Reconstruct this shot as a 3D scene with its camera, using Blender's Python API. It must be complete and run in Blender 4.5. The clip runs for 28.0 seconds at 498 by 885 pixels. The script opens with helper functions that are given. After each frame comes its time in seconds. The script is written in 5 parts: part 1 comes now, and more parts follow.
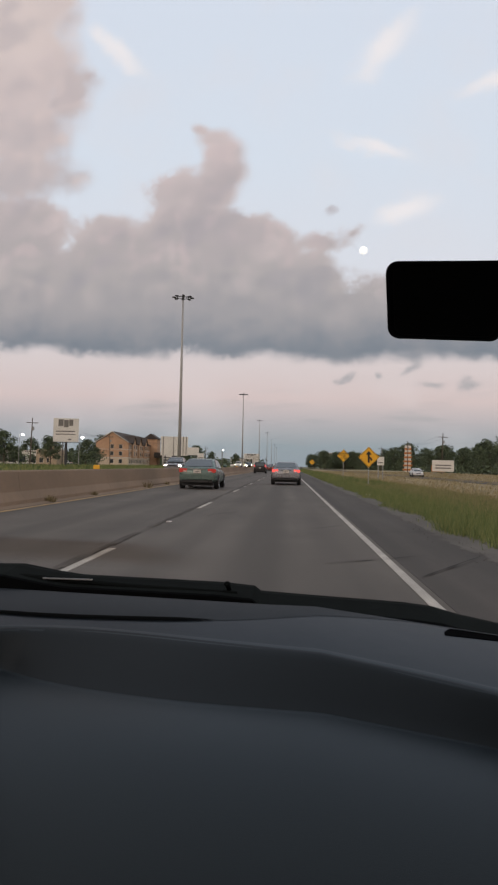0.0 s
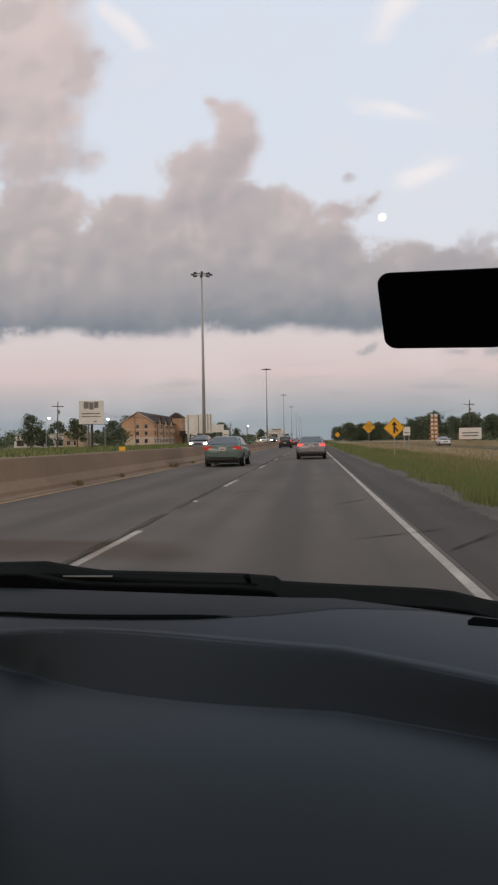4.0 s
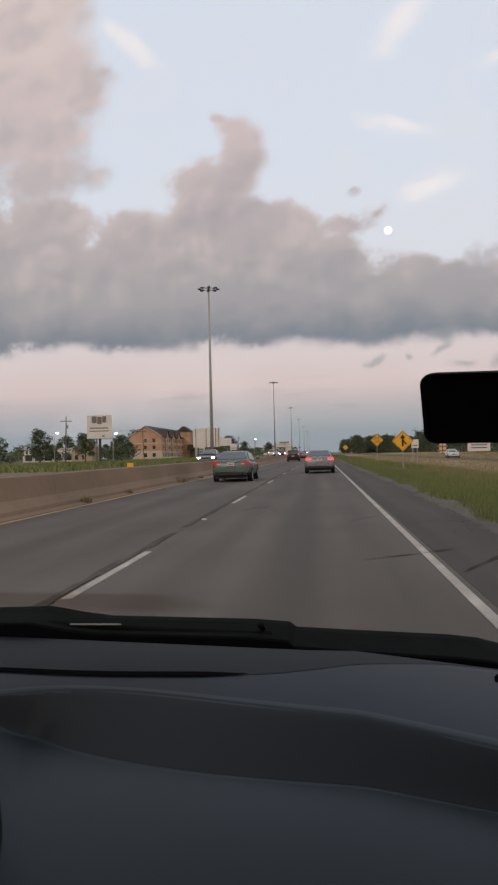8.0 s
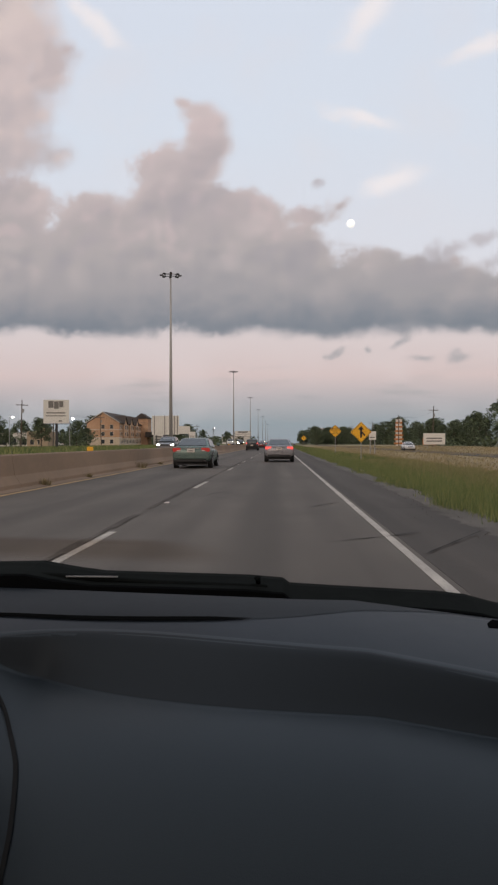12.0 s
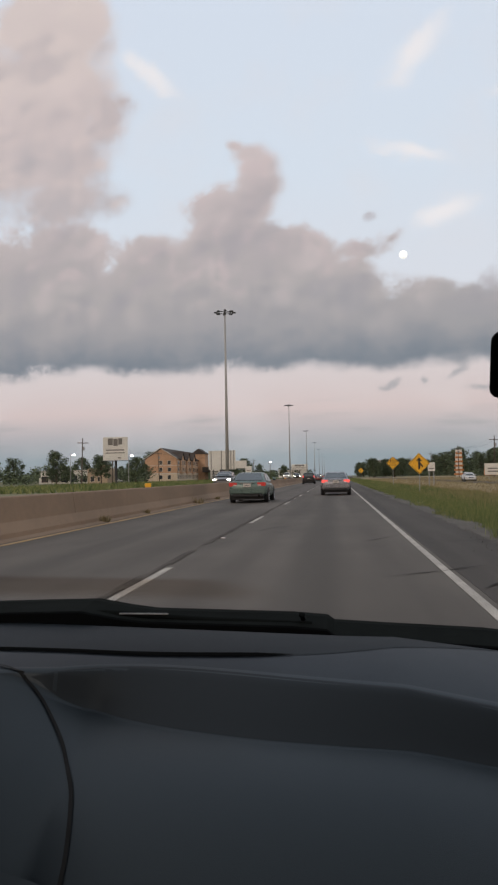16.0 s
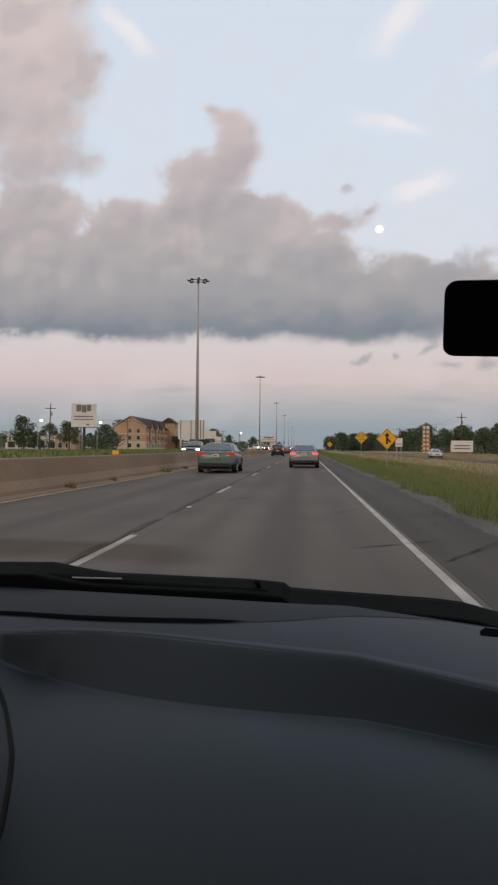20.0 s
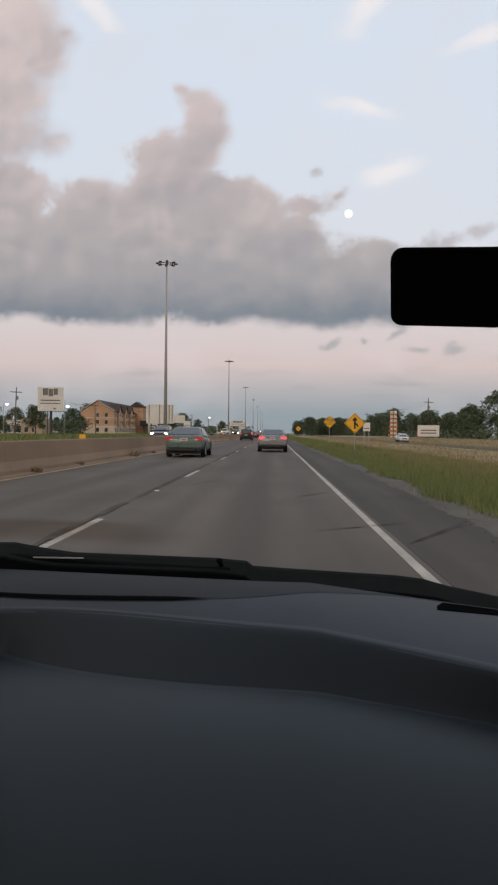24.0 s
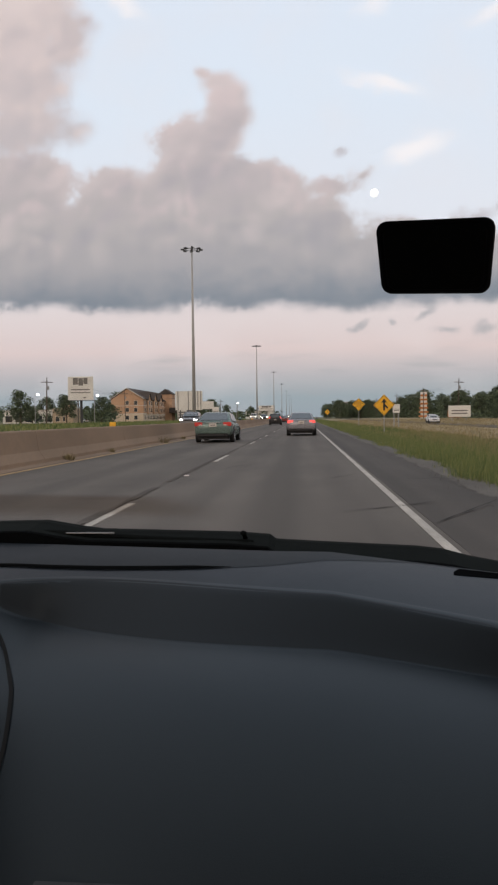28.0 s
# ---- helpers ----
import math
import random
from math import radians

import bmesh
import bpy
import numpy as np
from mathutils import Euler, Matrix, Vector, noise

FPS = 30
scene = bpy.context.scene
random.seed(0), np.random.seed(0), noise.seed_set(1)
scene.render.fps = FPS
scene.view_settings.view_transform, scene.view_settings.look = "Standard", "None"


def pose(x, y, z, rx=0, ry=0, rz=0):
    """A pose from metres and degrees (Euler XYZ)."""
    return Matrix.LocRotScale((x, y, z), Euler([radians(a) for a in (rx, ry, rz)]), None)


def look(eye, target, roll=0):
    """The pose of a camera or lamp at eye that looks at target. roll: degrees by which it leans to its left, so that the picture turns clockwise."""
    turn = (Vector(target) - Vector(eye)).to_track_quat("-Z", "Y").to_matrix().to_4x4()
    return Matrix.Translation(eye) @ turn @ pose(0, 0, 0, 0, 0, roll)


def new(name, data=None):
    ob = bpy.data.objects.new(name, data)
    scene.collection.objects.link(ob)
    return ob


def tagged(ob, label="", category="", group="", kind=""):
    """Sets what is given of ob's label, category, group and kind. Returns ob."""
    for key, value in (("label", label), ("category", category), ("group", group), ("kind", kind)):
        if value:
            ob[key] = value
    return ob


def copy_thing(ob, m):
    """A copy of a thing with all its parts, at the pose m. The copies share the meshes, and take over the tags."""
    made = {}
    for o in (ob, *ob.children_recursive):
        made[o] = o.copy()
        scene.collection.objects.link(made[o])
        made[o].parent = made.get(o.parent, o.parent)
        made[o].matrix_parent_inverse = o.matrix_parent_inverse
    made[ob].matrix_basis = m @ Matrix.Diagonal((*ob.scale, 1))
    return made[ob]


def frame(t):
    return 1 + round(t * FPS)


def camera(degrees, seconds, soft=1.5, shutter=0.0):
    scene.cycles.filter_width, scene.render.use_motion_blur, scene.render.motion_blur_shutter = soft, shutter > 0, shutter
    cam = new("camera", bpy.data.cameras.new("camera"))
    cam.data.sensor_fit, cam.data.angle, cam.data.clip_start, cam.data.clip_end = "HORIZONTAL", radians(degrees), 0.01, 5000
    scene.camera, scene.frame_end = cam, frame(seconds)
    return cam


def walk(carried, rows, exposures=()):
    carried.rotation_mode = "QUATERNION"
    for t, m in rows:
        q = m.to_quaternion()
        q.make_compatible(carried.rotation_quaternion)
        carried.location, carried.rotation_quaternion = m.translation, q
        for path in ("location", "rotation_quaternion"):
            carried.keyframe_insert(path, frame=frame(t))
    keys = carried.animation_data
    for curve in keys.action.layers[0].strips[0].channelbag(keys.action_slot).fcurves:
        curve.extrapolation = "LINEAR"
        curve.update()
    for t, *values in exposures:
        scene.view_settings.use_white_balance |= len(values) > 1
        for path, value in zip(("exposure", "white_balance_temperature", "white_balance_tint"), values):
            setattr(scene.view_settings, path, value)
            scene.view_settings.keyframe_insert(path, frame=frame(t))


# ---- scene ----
LENS = 39.0
# seconds, x, y, z in metres, yaw to the left, pitch up, roll in degrees
PATH = [
    (0.0, 0.022, -0.044, 1.162, 3.22, 1.88, 1.27), (0.5, 0.025, -0.038, 1.169, 2.45, 1.93, 0.13),
    (1.0, 0.027, -0.033, 1.176, 2.98, 0.13, -0.45), (1.5, 0.031, -0.009, 1.161, 1.77, -1.97, -0.37),
    (2.0, 0.034, 0.015, 1.147, 1.00, -2.01, 0.23), (2.5, 0.024, 0.002, 1.174, 2.17, -0.74, -0.48),
    (3.0, 0.014, -0.011, 1.201, 3.92, -0.13, -1.96), (3.5, 0.033, -0.012, 1.205, 5.08, -2.12, -1.12),
    (4.0, 0.051, -0.013, 1.209, 5.25, -0.14, -0.94), (4.5, 0.050, -0.009, 1.215, 1.42, -0.94, -1.23),
    (6.5, 0.045, 0.009, 1.237, 3.30, 1.97, -1.64), (7.0, 0.044, 0.013, 1.243, 3.52, -0.52, -0.83),
    (7.5, 0.038, 0.035, 1.267, 5.62, 0.26, -0.80), (8.0, 0.032, 0.056, 1.292, 5.86, 0.94, -1.32),
    (8.5, 0.022, 0.078, 1.270, 8.40, 0.44, -0.24), (9.0, 0.013, 0.099, 1.248, 6.20, -1.40, -0.53),
    (9.5, 0.002, 0.093, 1.238, 2.16, -2.07, -0.06), (10.0, -0.009, 0.088, 1.229, -0.18, -1.21, 0.61),
    (10.5, -0.030, 0.081, 1.234, 0.83, 0.78, 0.86), (11.0, -0.051, 0.074, 1.239, -1.42, -0.48, 1.38),
    (11.5, -0.062, 0.057, 1.218, 1.96, 1.82, 0.58), (12.0, -0.085, 0.022, 1.198, 2.48, 0.03, -0.06),
    (12.5, -0.085, 0.022, 1.193, 2.71, -0.51, -0.16), (14.7, -0.098, 0.005, 1.171, 3.88, -0.51, -0.61),
    (15.0, -0.086, 0.026, 1.168, 2.51, 1.44, -0.25), (15.5, -0.062, -0.020, 1.194, 5.30, 1.17, -0.80),
    (16.0, -0.037, -0.066, 1.220, 7.04, 2.82, -1.04), (16.5, -0.052, -0.067, 1.208, 7.19, 0.10, 1.13),
    (17.0, -0.066, -0.068, 1.196, 7.11, -1.27, 3.14), (17.5, -0.042, -0.039, 1.180, 5.60, -1.83, 1.31),
    (18.0, -0.018, -0.009, 1.163, 4.74, -0.95, 0.22), (18.5, -0.004, -0.021, 1.183, 5.79, 0.29, -0.19),
    (19.0, 0.010, -0.032, 1.202, 4.43, 0.53, 0.37), (19.5, -0.001, -0.027, 1.203, 4.33, 0.22, 0.50),
    (20.0, -0.012, -0.022, 1.204, 4.60, 0.45, 0.57), (20.5, 0.005, -0.023, 1.194, 3.26, 0.58, 1.19),
    (21.0, 0.021, -0.025, 1.184, 3.24, -0.29, 0.55), (21.5, 0.013, -0.024, 1.187, 2.56, -1.03, 2.06),
    (22.0, 0.005, -0.023, 1.190, 3.12, -0.55, 0.96), (22.5, 0.005, -0.023, 1.189, 2.06, -0.23, 2.29),
    (24.5, 0.008, -0.022, 1.188, 2.06, -0.93, 0.30), (25.0, 0.008, -0.021, 1.188, 2.51, -1.42, 0.85),
    (25.5, 0.007, 0.007, 1.186, 2.61, -4.69, 1.20), (26.0, 0.005, 0.035, 1.184, 4.27, -3.40, 2.06),
    (26.5, 0.009, 0.019, 1.189, 8.77, 0.05, 0.60), (27.0, 0.013, 0.003, 1.193, 6.24, -1.78, -0.11),
    (27.5, 0.024, -0.046, 1.179, -0.87, -0.56, -0.80), (28.0, 0.036, -0.094, 1.164, 4.45, -2.02, -0.70),
]


def aimed(x, y, z, yaw, pitch, roll):
    a, b = radians(yaw), radians(pitch)
    way = Vector((-math.sin(a) * math.cos(b), math.cos(a) * math.cos(b), math.sin(b)))
    eye = Vector((x, y, z))
    return look(eye, eye + 10 * way, roll)


cam = camera(LENS, 28.0, soft=2.3)
walk(cam, [(row[0], aimed(*row[1:])) for row in PATH],
     exposures=[(0, 0, 6560, 11), (1.3, 0, 6570, 11), (2, .12, 6600, 10.5), (3, .05, 6570, 11), (4, .03, 6590, 11.5), (7, -.06, 6640, 12.5), (8, 0, 6630, 12), (9, .05, 6630, 12),
                (10, .1, 6610, 12), (11, 0, 6610, 12), (12, 0, 6620, 12.5), (15, 0, 6500, 10), (17, 0, 6490, 9.5), (18, .06, 6480, 8.5), (19, 0, 6500, 10), (22.5, 0, 6500, 9.5),
                (25, .10, 6580, 11), (26, .21, 6600, 10.5), (27, .10, 6560, 10.5), (28, .14, 6540, 10.5)])

EYE = 1.2  # mean height of the lens over the road


# ---- light ----
def lin(r, g, b):
    return tuple(((c / 255 + 0.055) / 1.055) ** 2.4 if c > 10 else c / 255 / 12.92 for c in (r, g, b))


class Net:
    """Short hand for node trees."""

    def __init__(self, tree):
        self.tree = tree
        tree.nodes.clear()

    def add(self, kind, **sets):
        n = self.tree.nodes.new(kind)
        for k, v in sets.items():
            if k == "operation":
                n.operation = v
            elif k == "data_type":
                n.data_type = v
            elif k == "blend":
                n.blend_type = v
        return n

    def put(self, value, socket):
        if isinstance(value, bpy.types.NodeSocket):
            self.tree.links.new(value, socket)
        else:
            socket.default_value = value

    def math(self, op, a, b=0.0, c=None, clamp=False):
        n = self.add("ShaderNodeMath", operation=op)
        n.use_clamp = clamp
        self.put(a, n.inputs[0])
        self.put(b, n.inputs[1])
        if c is not None:
            self.put(c, n.inputs[2])
        return n.outputs[0]

    def vec(self, op, a, b):
        n = self.add("ShaderNodeVectorMath", operation=op)
        self.put(a, n.inputs[0])
        self.put(b, n.inputs[1])
        return n.outputs["Value"] if op in ("LENGTH", "DISTANCE", "DOT_PRODUCT") else n.outputs[0]

    def noise(self, at, scale, detail=4.0, rough=0.55):
        n = self.add("ShaderNodeTexNoise")
        self.put(at, n.inputs["Vector"])
        n.inputs["Scale"].default_value, n.inputs["Detail"].default_value, n.inputs["Roughness"].default_value = scale, detail, rough
        return n

    def step(self, a, lo, hi):
        n = self.add("ShaderNodeMapRange")
        n.interpolation_type = "SMOOTHSTEP"
        self.put(a, n.inputs["Value"])
        n.inputs["From Min"].default_value, n.inputs["From Max"].default_value = lo, hi
        return n.outputs["Result"]

    def mix(self, fac, a, b, blend="MIX"):
        n = self.add("ShaderNodeMix", data_type="RGBA", blend=blend)
        self.put(fac, n.inputs["Factor"])
        self.put(a if isinstance(a, bpy.types.NodeSocket) else (*a, 1), n.inputs[6])
        self.put(b if isinstance(b, bpy.types.NodeSocket) else (*b, 1), n.inputs[7])
        return n.outputs[2]

    def ramp(self, fac, stops):
        n = self.add("ShaderNodeValToRGB")
        self.put(fac, n.inputs[0])
        els = n.color_ramp.elements
        while len(els) < len(stops):
            els.new(0.5)
        for e, (p, c) in zip(els, stops):
            e.position, e.color = p, (*c, 1)
        return n.outputs[0]


# cloud lobes in the sky ahead: tangent of azimuth and of height times 1.245, half width, half height
CUMULUS = [(-.33, .27, .36, .11), (-.20, .33, .20, .14), (-.33, .36, .115, .105), (-.43, .32, .11, .10), (-.19, .42, .100, .095),
           (-.215, .490, .046, .040), (-.17, .49, .07, .055), (-.09, .415, .062, .055), (-.05, .365, .08, .070), (.02, .32, .09, .075),
           (.045, .398, .075, .022, 12), (.105, .422, .030, .012, 24), (.15, .285, .105, .080), (.24, .275, .08, .055), (.31, .245, .13, .08), (.45, .25, .12, .08),
           (-.60, .32, .20, .15), (-.49, .415, .105, .085), (.05, .245, .40, .085),
           (-.12, .29, .26, .12), (.16, .25, .26, .10), (-.10, .37, .14, .085)]
# the curling horn on top
HORN = [(-.146, .495, .058, .055), (-.127, .530, .050, .046), (-.128, .562, .046, .036), (-.144, .588, .038, .024), (-.166, .604, .026, .013, -24)]
TOWER = [(-.52, .60, .12, .09), (-.54, .72, .155, .14), (-.51, .87, .13, .14), (-.42, .67, .055, .08), (-.385, .70, .030, .028), (-.66, .68, .2, .2), (-.50, .525, .13, .055)]
STREAKS = [(-.326, .754, .075, .017, -38), (.14, .573, .080, .015, -13), (.20, .463, .062, .022, 20), (.155, .75, .085, .03, 52), (.36, .70, .08, .02, 25)]
WISPS = [(.10, .160, .024, .008, 20), (.155, .160, .012, .006, 0), (.245, .148, .028, .009, 12), (.215, .175, .03, .011, 35), (.31, .15, .03, .012, 20),
         (.068, .458, .018, .010, 30), (.30, .338, .050, .015, 28), (.36, .362, .034, .016, 14), (.27, .330, .030, .018, 60), (.40, .330, .05, .022, 30)]

world = bpy.data.worlds.new("sky")
scene.world = world
world.use_nodes = True
w = Net(world.node_tree)
way = w.add("ShaderNodeTexCoord").outputs["Generated"]
sep = w.add("ShaderNodeSeparateXYZ")
w.put(way, sep.inputs[0])
ahead = w.math("MAXIMUM", sep.outputs[1], 0.15)
su = w.math("MULTIPLY", w.math("DIVIDE", sep.outputs[0], ahead), 1.245)
sv = w.math("MULTIPLY", w.math("DIVIDE", sep.outputs[2], ahead), 1.245)
comb = w.add("ShaderNodeCombineXYZ")
w.put(su, comb.inputs[0])
w.put(sv, comb.inputs[1])
flat = comb.outputs[0]
big = w.noise(flat, 5.5, 3.0, 0.5)
fine = w.noise(flat, 16.0, 8.0, 0.62)
off = w.vec("ADD", w.vec("MULTIPLY", w.vec("SUBTRACT", big.outputs["Color"], (.5, .5, .5)), (.045, .045, 0)),
            w.vec("MULTIPLY", w.vec("SUBTRACT", fine.outputs["Color"], (.5, .5, .5)), (.060, .060, 0)))
bent = w.vec("ADD", flat, w.vec("MULTIPLY", off, (.75, .75, 0)))
light_bent = w.vec("ADD", flat, w.vec("MULTIPLY", off, (.33, .33, 0)))


def lobes(at, rows, edge=.75):
    best = None
    for r in rows:
        p = w.vec("SUBTRACT", at, (r[0], r[1], 0))
        if len(r) > 4:
            rot = w.add("ShaderNodeVectorRotate")
            rot.rotation_type = "Z_AXIS"
            w.put(p, rot.inputs["Vector"])
            rot.inputs["Angle"].default_value = radians(-r[4])
            p = rot.outputs[0]
        d = w.math("SUBTRACT", 1.0, w.vec("LENGTH", w.vec("MULTIPLY", p, (1 / r[2], 1 / r[3], 0)), (0, 0, 0)))
        d = w.math("MULTIPLY", d, min(1.0, (min(r[2], r[3]) / .10) ** edge))
        if best is None:
            best = d
        else:
            n = w.add("ShaderNodeMath", operation="SMOOTH_MAX")
            w.put(best, n.inputs[0])
            w.put(d, n.inputs[1])
            n.inputs[2].default_value = 0.12
            best = n.outputs[0]
    return best


front = w.step(sep.outputs[1], 0.15, 0.4)
grain = w.math("SUBTRACT", fine.outputs["Fac"], 0.5)
puff = w.add("ShaderNodeTexVoronoi")
puff.feature = "SMOOTH_F1"
puff.inputs["Scale"].default_value, puff.inputs["Smoothness"].default_value = 15.0, .6
w.put(bent, puff.inputs["Vector"])
billow = w.math("SUBTRACT", .45, puff.outputs["Distance"])
fluff = w.math("SUBTRACT", w.noise(flat, 26.0, 8.0, 0.70).outputs["Fac"], 0.5)
rough = w.math("ADD", w.math("ADD", w.math("MULTIPLY", grain, 0.48), w.math("MULTIPLY", billow, 0.36)), w.math("MULTIPLY", fluff, 0.52))
horn = w.math("ADD", lobes(light_bent, HORN, .6), w.math("MULTIPLY", rough, .40))
heap = w.math("MAXIMUM", w.math("ADD", lobes(bent, CUMULUS), rough), horn)
base_line = w.math("ADD", sv, w.math("ADD", w.math("MULTIPLY", w.math("SUBTRACT", big.outputs["Fac"], 0.5), 0.085), w.math("MULTIPLY", w.math("ADD", grain, fluff), .020)))
heap_mask = w.math("MULTIPLY", w.step(heap, -0.06, 0.26), w.step(base_line, .180, .207))
tower_mask = w.step(w.math("ADD", lobes(bent, TOWER), w.math("MULTIPLY", rough, .8)), -0.10, 0.34)
streak_mask = w.math("MULTIPLY", w.step(w.math("ADD", lobes(bent, STREAKS, 0), w.math("MULTIPLY", grain, 1.8)), -0.35, 1.0), 0.95)
wisp_mask = w.math("MULTIPLY", w.step(w.math("ADD", lobes(bent, WISPS, 0), w.math("MULTIPLY", grain, 1.0)), -0.1, 0.9), 0.75)
# relief: light comes from the upper left, behind
lit = w.noise(w.vec("ADD", flat, (-.014, .020, 0)), 7.0, 4.0, 0.5)
shade = w.noise(flat, 7.0, 4.0, 0.5)
relief = w.math("MULTIPLY", w.math("SUBTRACT", shade.outputs["Fac"], lit.outputs["Fac"]), w.step(sv, .22, .42))
# far cloud elsewhere in the sky
thin = w.noise(way, 2.2, 6.0, 0.55)
veil = w.step(thin.outputs["Fac"], 0.48, 0.72)

height = sep.outputs[2]
sky_tone = w.ramp(w.math("DIVIDE", sv, 1.0, clamp=True),
                  [(0.0, lin(146, 158, 167)), (.035, lin(146, 160, 169)), (.075, lin(177, 175, 181)), (.12, lin(211, 194, 194)), (.19, lin(216, 205, 206)),
                   (.30, lin(220, 222, 230)), (.55, lin(216, 225, 237)), (.95, lin(215, 224, 238))])
back_tone = w.ramp(w.math("ADD", height, 0.0, clamp=True), [(0.0, lin(238, 205, 180)), (.12, lin(230, 212, 200)), (.4, lin(218, 214, 212)), (1.0, lin(208, 208, 210))])
sky_all = w.mix(front, w.mix(w.math("MULTIPLY", veil, 0.5), back_tone, lin(200, 190, 186)), sky_tone)
heap_tone = w.ramp(w.math("ADD", sv, w.math("ADD", w.math("MULTIPLY", grain, 0.10), w.math("MULTIPLY", relief, .55)), clamp=True),
                   [(.18, lin(116, 125, 138)), (.215, lin(131, 136, 146)), (.265, lin(160, 157, 161)), (.34, lin(177, 170, 171)), (.46, lin(184, 174, 176)), (.65, lin(201, 188, 189))])
tower_tone = w.ramp(w.math("ADD", sv, w.math("ADD", w.math("MULTIPLY", grain, 0.22), w.math("MULTIPLY", relief, .6)), clamp=True), [(.50, lin(190, 181, 183)), (.66, lin(206, 192, 191)), (.95, lin(217, 203, 199))])
# the low haze has soft grey bars in it
bars = w.noise(w.vec("MULTIPLY", flat, (3.0, 16.0, 1.0)), 2.2, 4.0, 0.5)
bar_mask = w.math("MULTIPLY", w.step(bars.outputs["Fac"], .50, .72), w.math("SUBTRACT", 1.0, w.step(sv, .07, .18)))
sky_all = w.mix(w.math("MULTIPLY", w.math("MULTIPLY", bar_mask, front), .5), sky_all, lin(154, 158, 164))
# faint veils in the open sky
sky_all = w.mix(w.math("MULTIPLY", w.math("MULTIPLY", w.step(big.outputs["Fac"], .45, .75), front), .25), sky_all, lin(226, 220, 222))
out = w.mix(w.math("MULTIPLY", streak_mask, front), sky_all, lin(240, 236, 238))
# rosy patches where the low sun reaches the billows
rosy = w.math("MULTIPLY", w.step(w.math("ADD", w.math("ADD", billow, w.math("MULTIPLY", fluff, .9)), w.math("MULTIPLY", relief, 3.0)), .02, .40), w.step(sv, .22, .40))
thin_rim = w.math("MULTIPLY", w.math("SUBTRACT", 1.0, w.step(heap, .08, .55)), w.step(sv, .28, .42))
heap_tone = w.mix(w.math("MULTIPLY", thin_rim, .45), heap_tone, lin(212, 198, 196))
heap_tone = w.mix(w.math("MULTIPLY", rosy, .45), heap_tone, lin(207, 190, 190))
tower_tone = w.mix(w.math("MULTIPLY", rosy, .35), tower_tone, lin(220, 204, 200))
# each billow is lighter towards the low sun and greyer on its far side


def swell(at, scale):
    v = w.add("ShaderNodeTexVoronoi")
    v.feature = "SMOOTH_F1"
    v.inputs["Scale"].default_value, v.inputs["Smoothness"].default_value = scale, .8
    w.put(at, v.inputs["Vector"])
    return v.outputs["Distance"]


form = w.math("ADD", w.math("MULTIPLY", w.math("SUBTRACT", swell(bent, 8.0), swell(w.vec("ADD", bent, (-.022, .030, 0)), 8.0)), 1.0),
              w.math("MULTIPLY", w.math("SUBTRACT", swell(bent, 19.0), swell(w.vec("ADD", bent, (-.009, .013, 0)), 19.0)), .7))
upper = w.step(sv, .21, .34)
for low_, high_, tone_, much in ((.02, .26, (214, 199, 198), .34), (-.02, -.26, (156, 153, 162), .30)):
    side_ = w.math("MULTIPLY", w.math("MULTIPLY", w.step(w.math("MULTIPLY", form, 1 if high_ > 0 else -1), abs(low_), abs(high_)), upper), much)
    heap_tone = w.mix(side_, heap_tone, lin(*tone_))
    tower_tone = w.mix(w.math("MULTIPLY", side_, .8), tower_tone, lin(*tone_))
dim = w.math("MULTIPLY", w.step(w.math("SUBTRACT", w.math("MULTIPLY", grain, -1.0), w.math("MULTIPLY", fluff, .5)), .02, .30), w.step(sv, .20, .30))
heap_tone = w.mix(w.math("MULTIPLY", dim, .28), heap_tone, lin(150, 150, 158))
out = w.mix(w.math("MULTIPLY", tower_mask, front), out, tower_tone)
out = w.mix(w.math("MULTIPLY", heap_mask, front), out, heap_tone)
out = w.mix(w.math("MULTIPLY", wisp_mask, front), out, w.mix(w.step(sv, .25, .36), lin(164, 163, 169), lin(186, 180, 185)))
nish = w.add("ShaderNodeTexSky")
nish.sky_type, nish.sun_disc = "NISHITA", False
nish.sun_elevation, nish.sun_rotation = radians(3), radians(205)
glow = w.add("ShaderNodeMix", data_type="RGBA", blend="ADD")
glow.inputs["Factor"].default_value = 0.01
w.put(out, glow.inputs[6])
w.put(nish.outputs[0], glow.inputs[7])
bg = w.add("ShaderNodeBackground")
w.put(glow.outputs[2], bg.inputs["Color"])
bg.inputs["Strength"].default_value = 1.0
wo = w.add("ShaderNodeOutputWorld")
w.put(bg.outputs[0], wo.inputs["Surface"])

sun_data = bpy.data.lights.new("sun", "SUN")
sun_data.energy, sun_data.angle, sun_data.color = 0.6, radians(12), (1.0, .80, .66)
sun = new("sun", sun_data)
sun.matrix_world = look((0, 0, 30), (12, 26, 18))


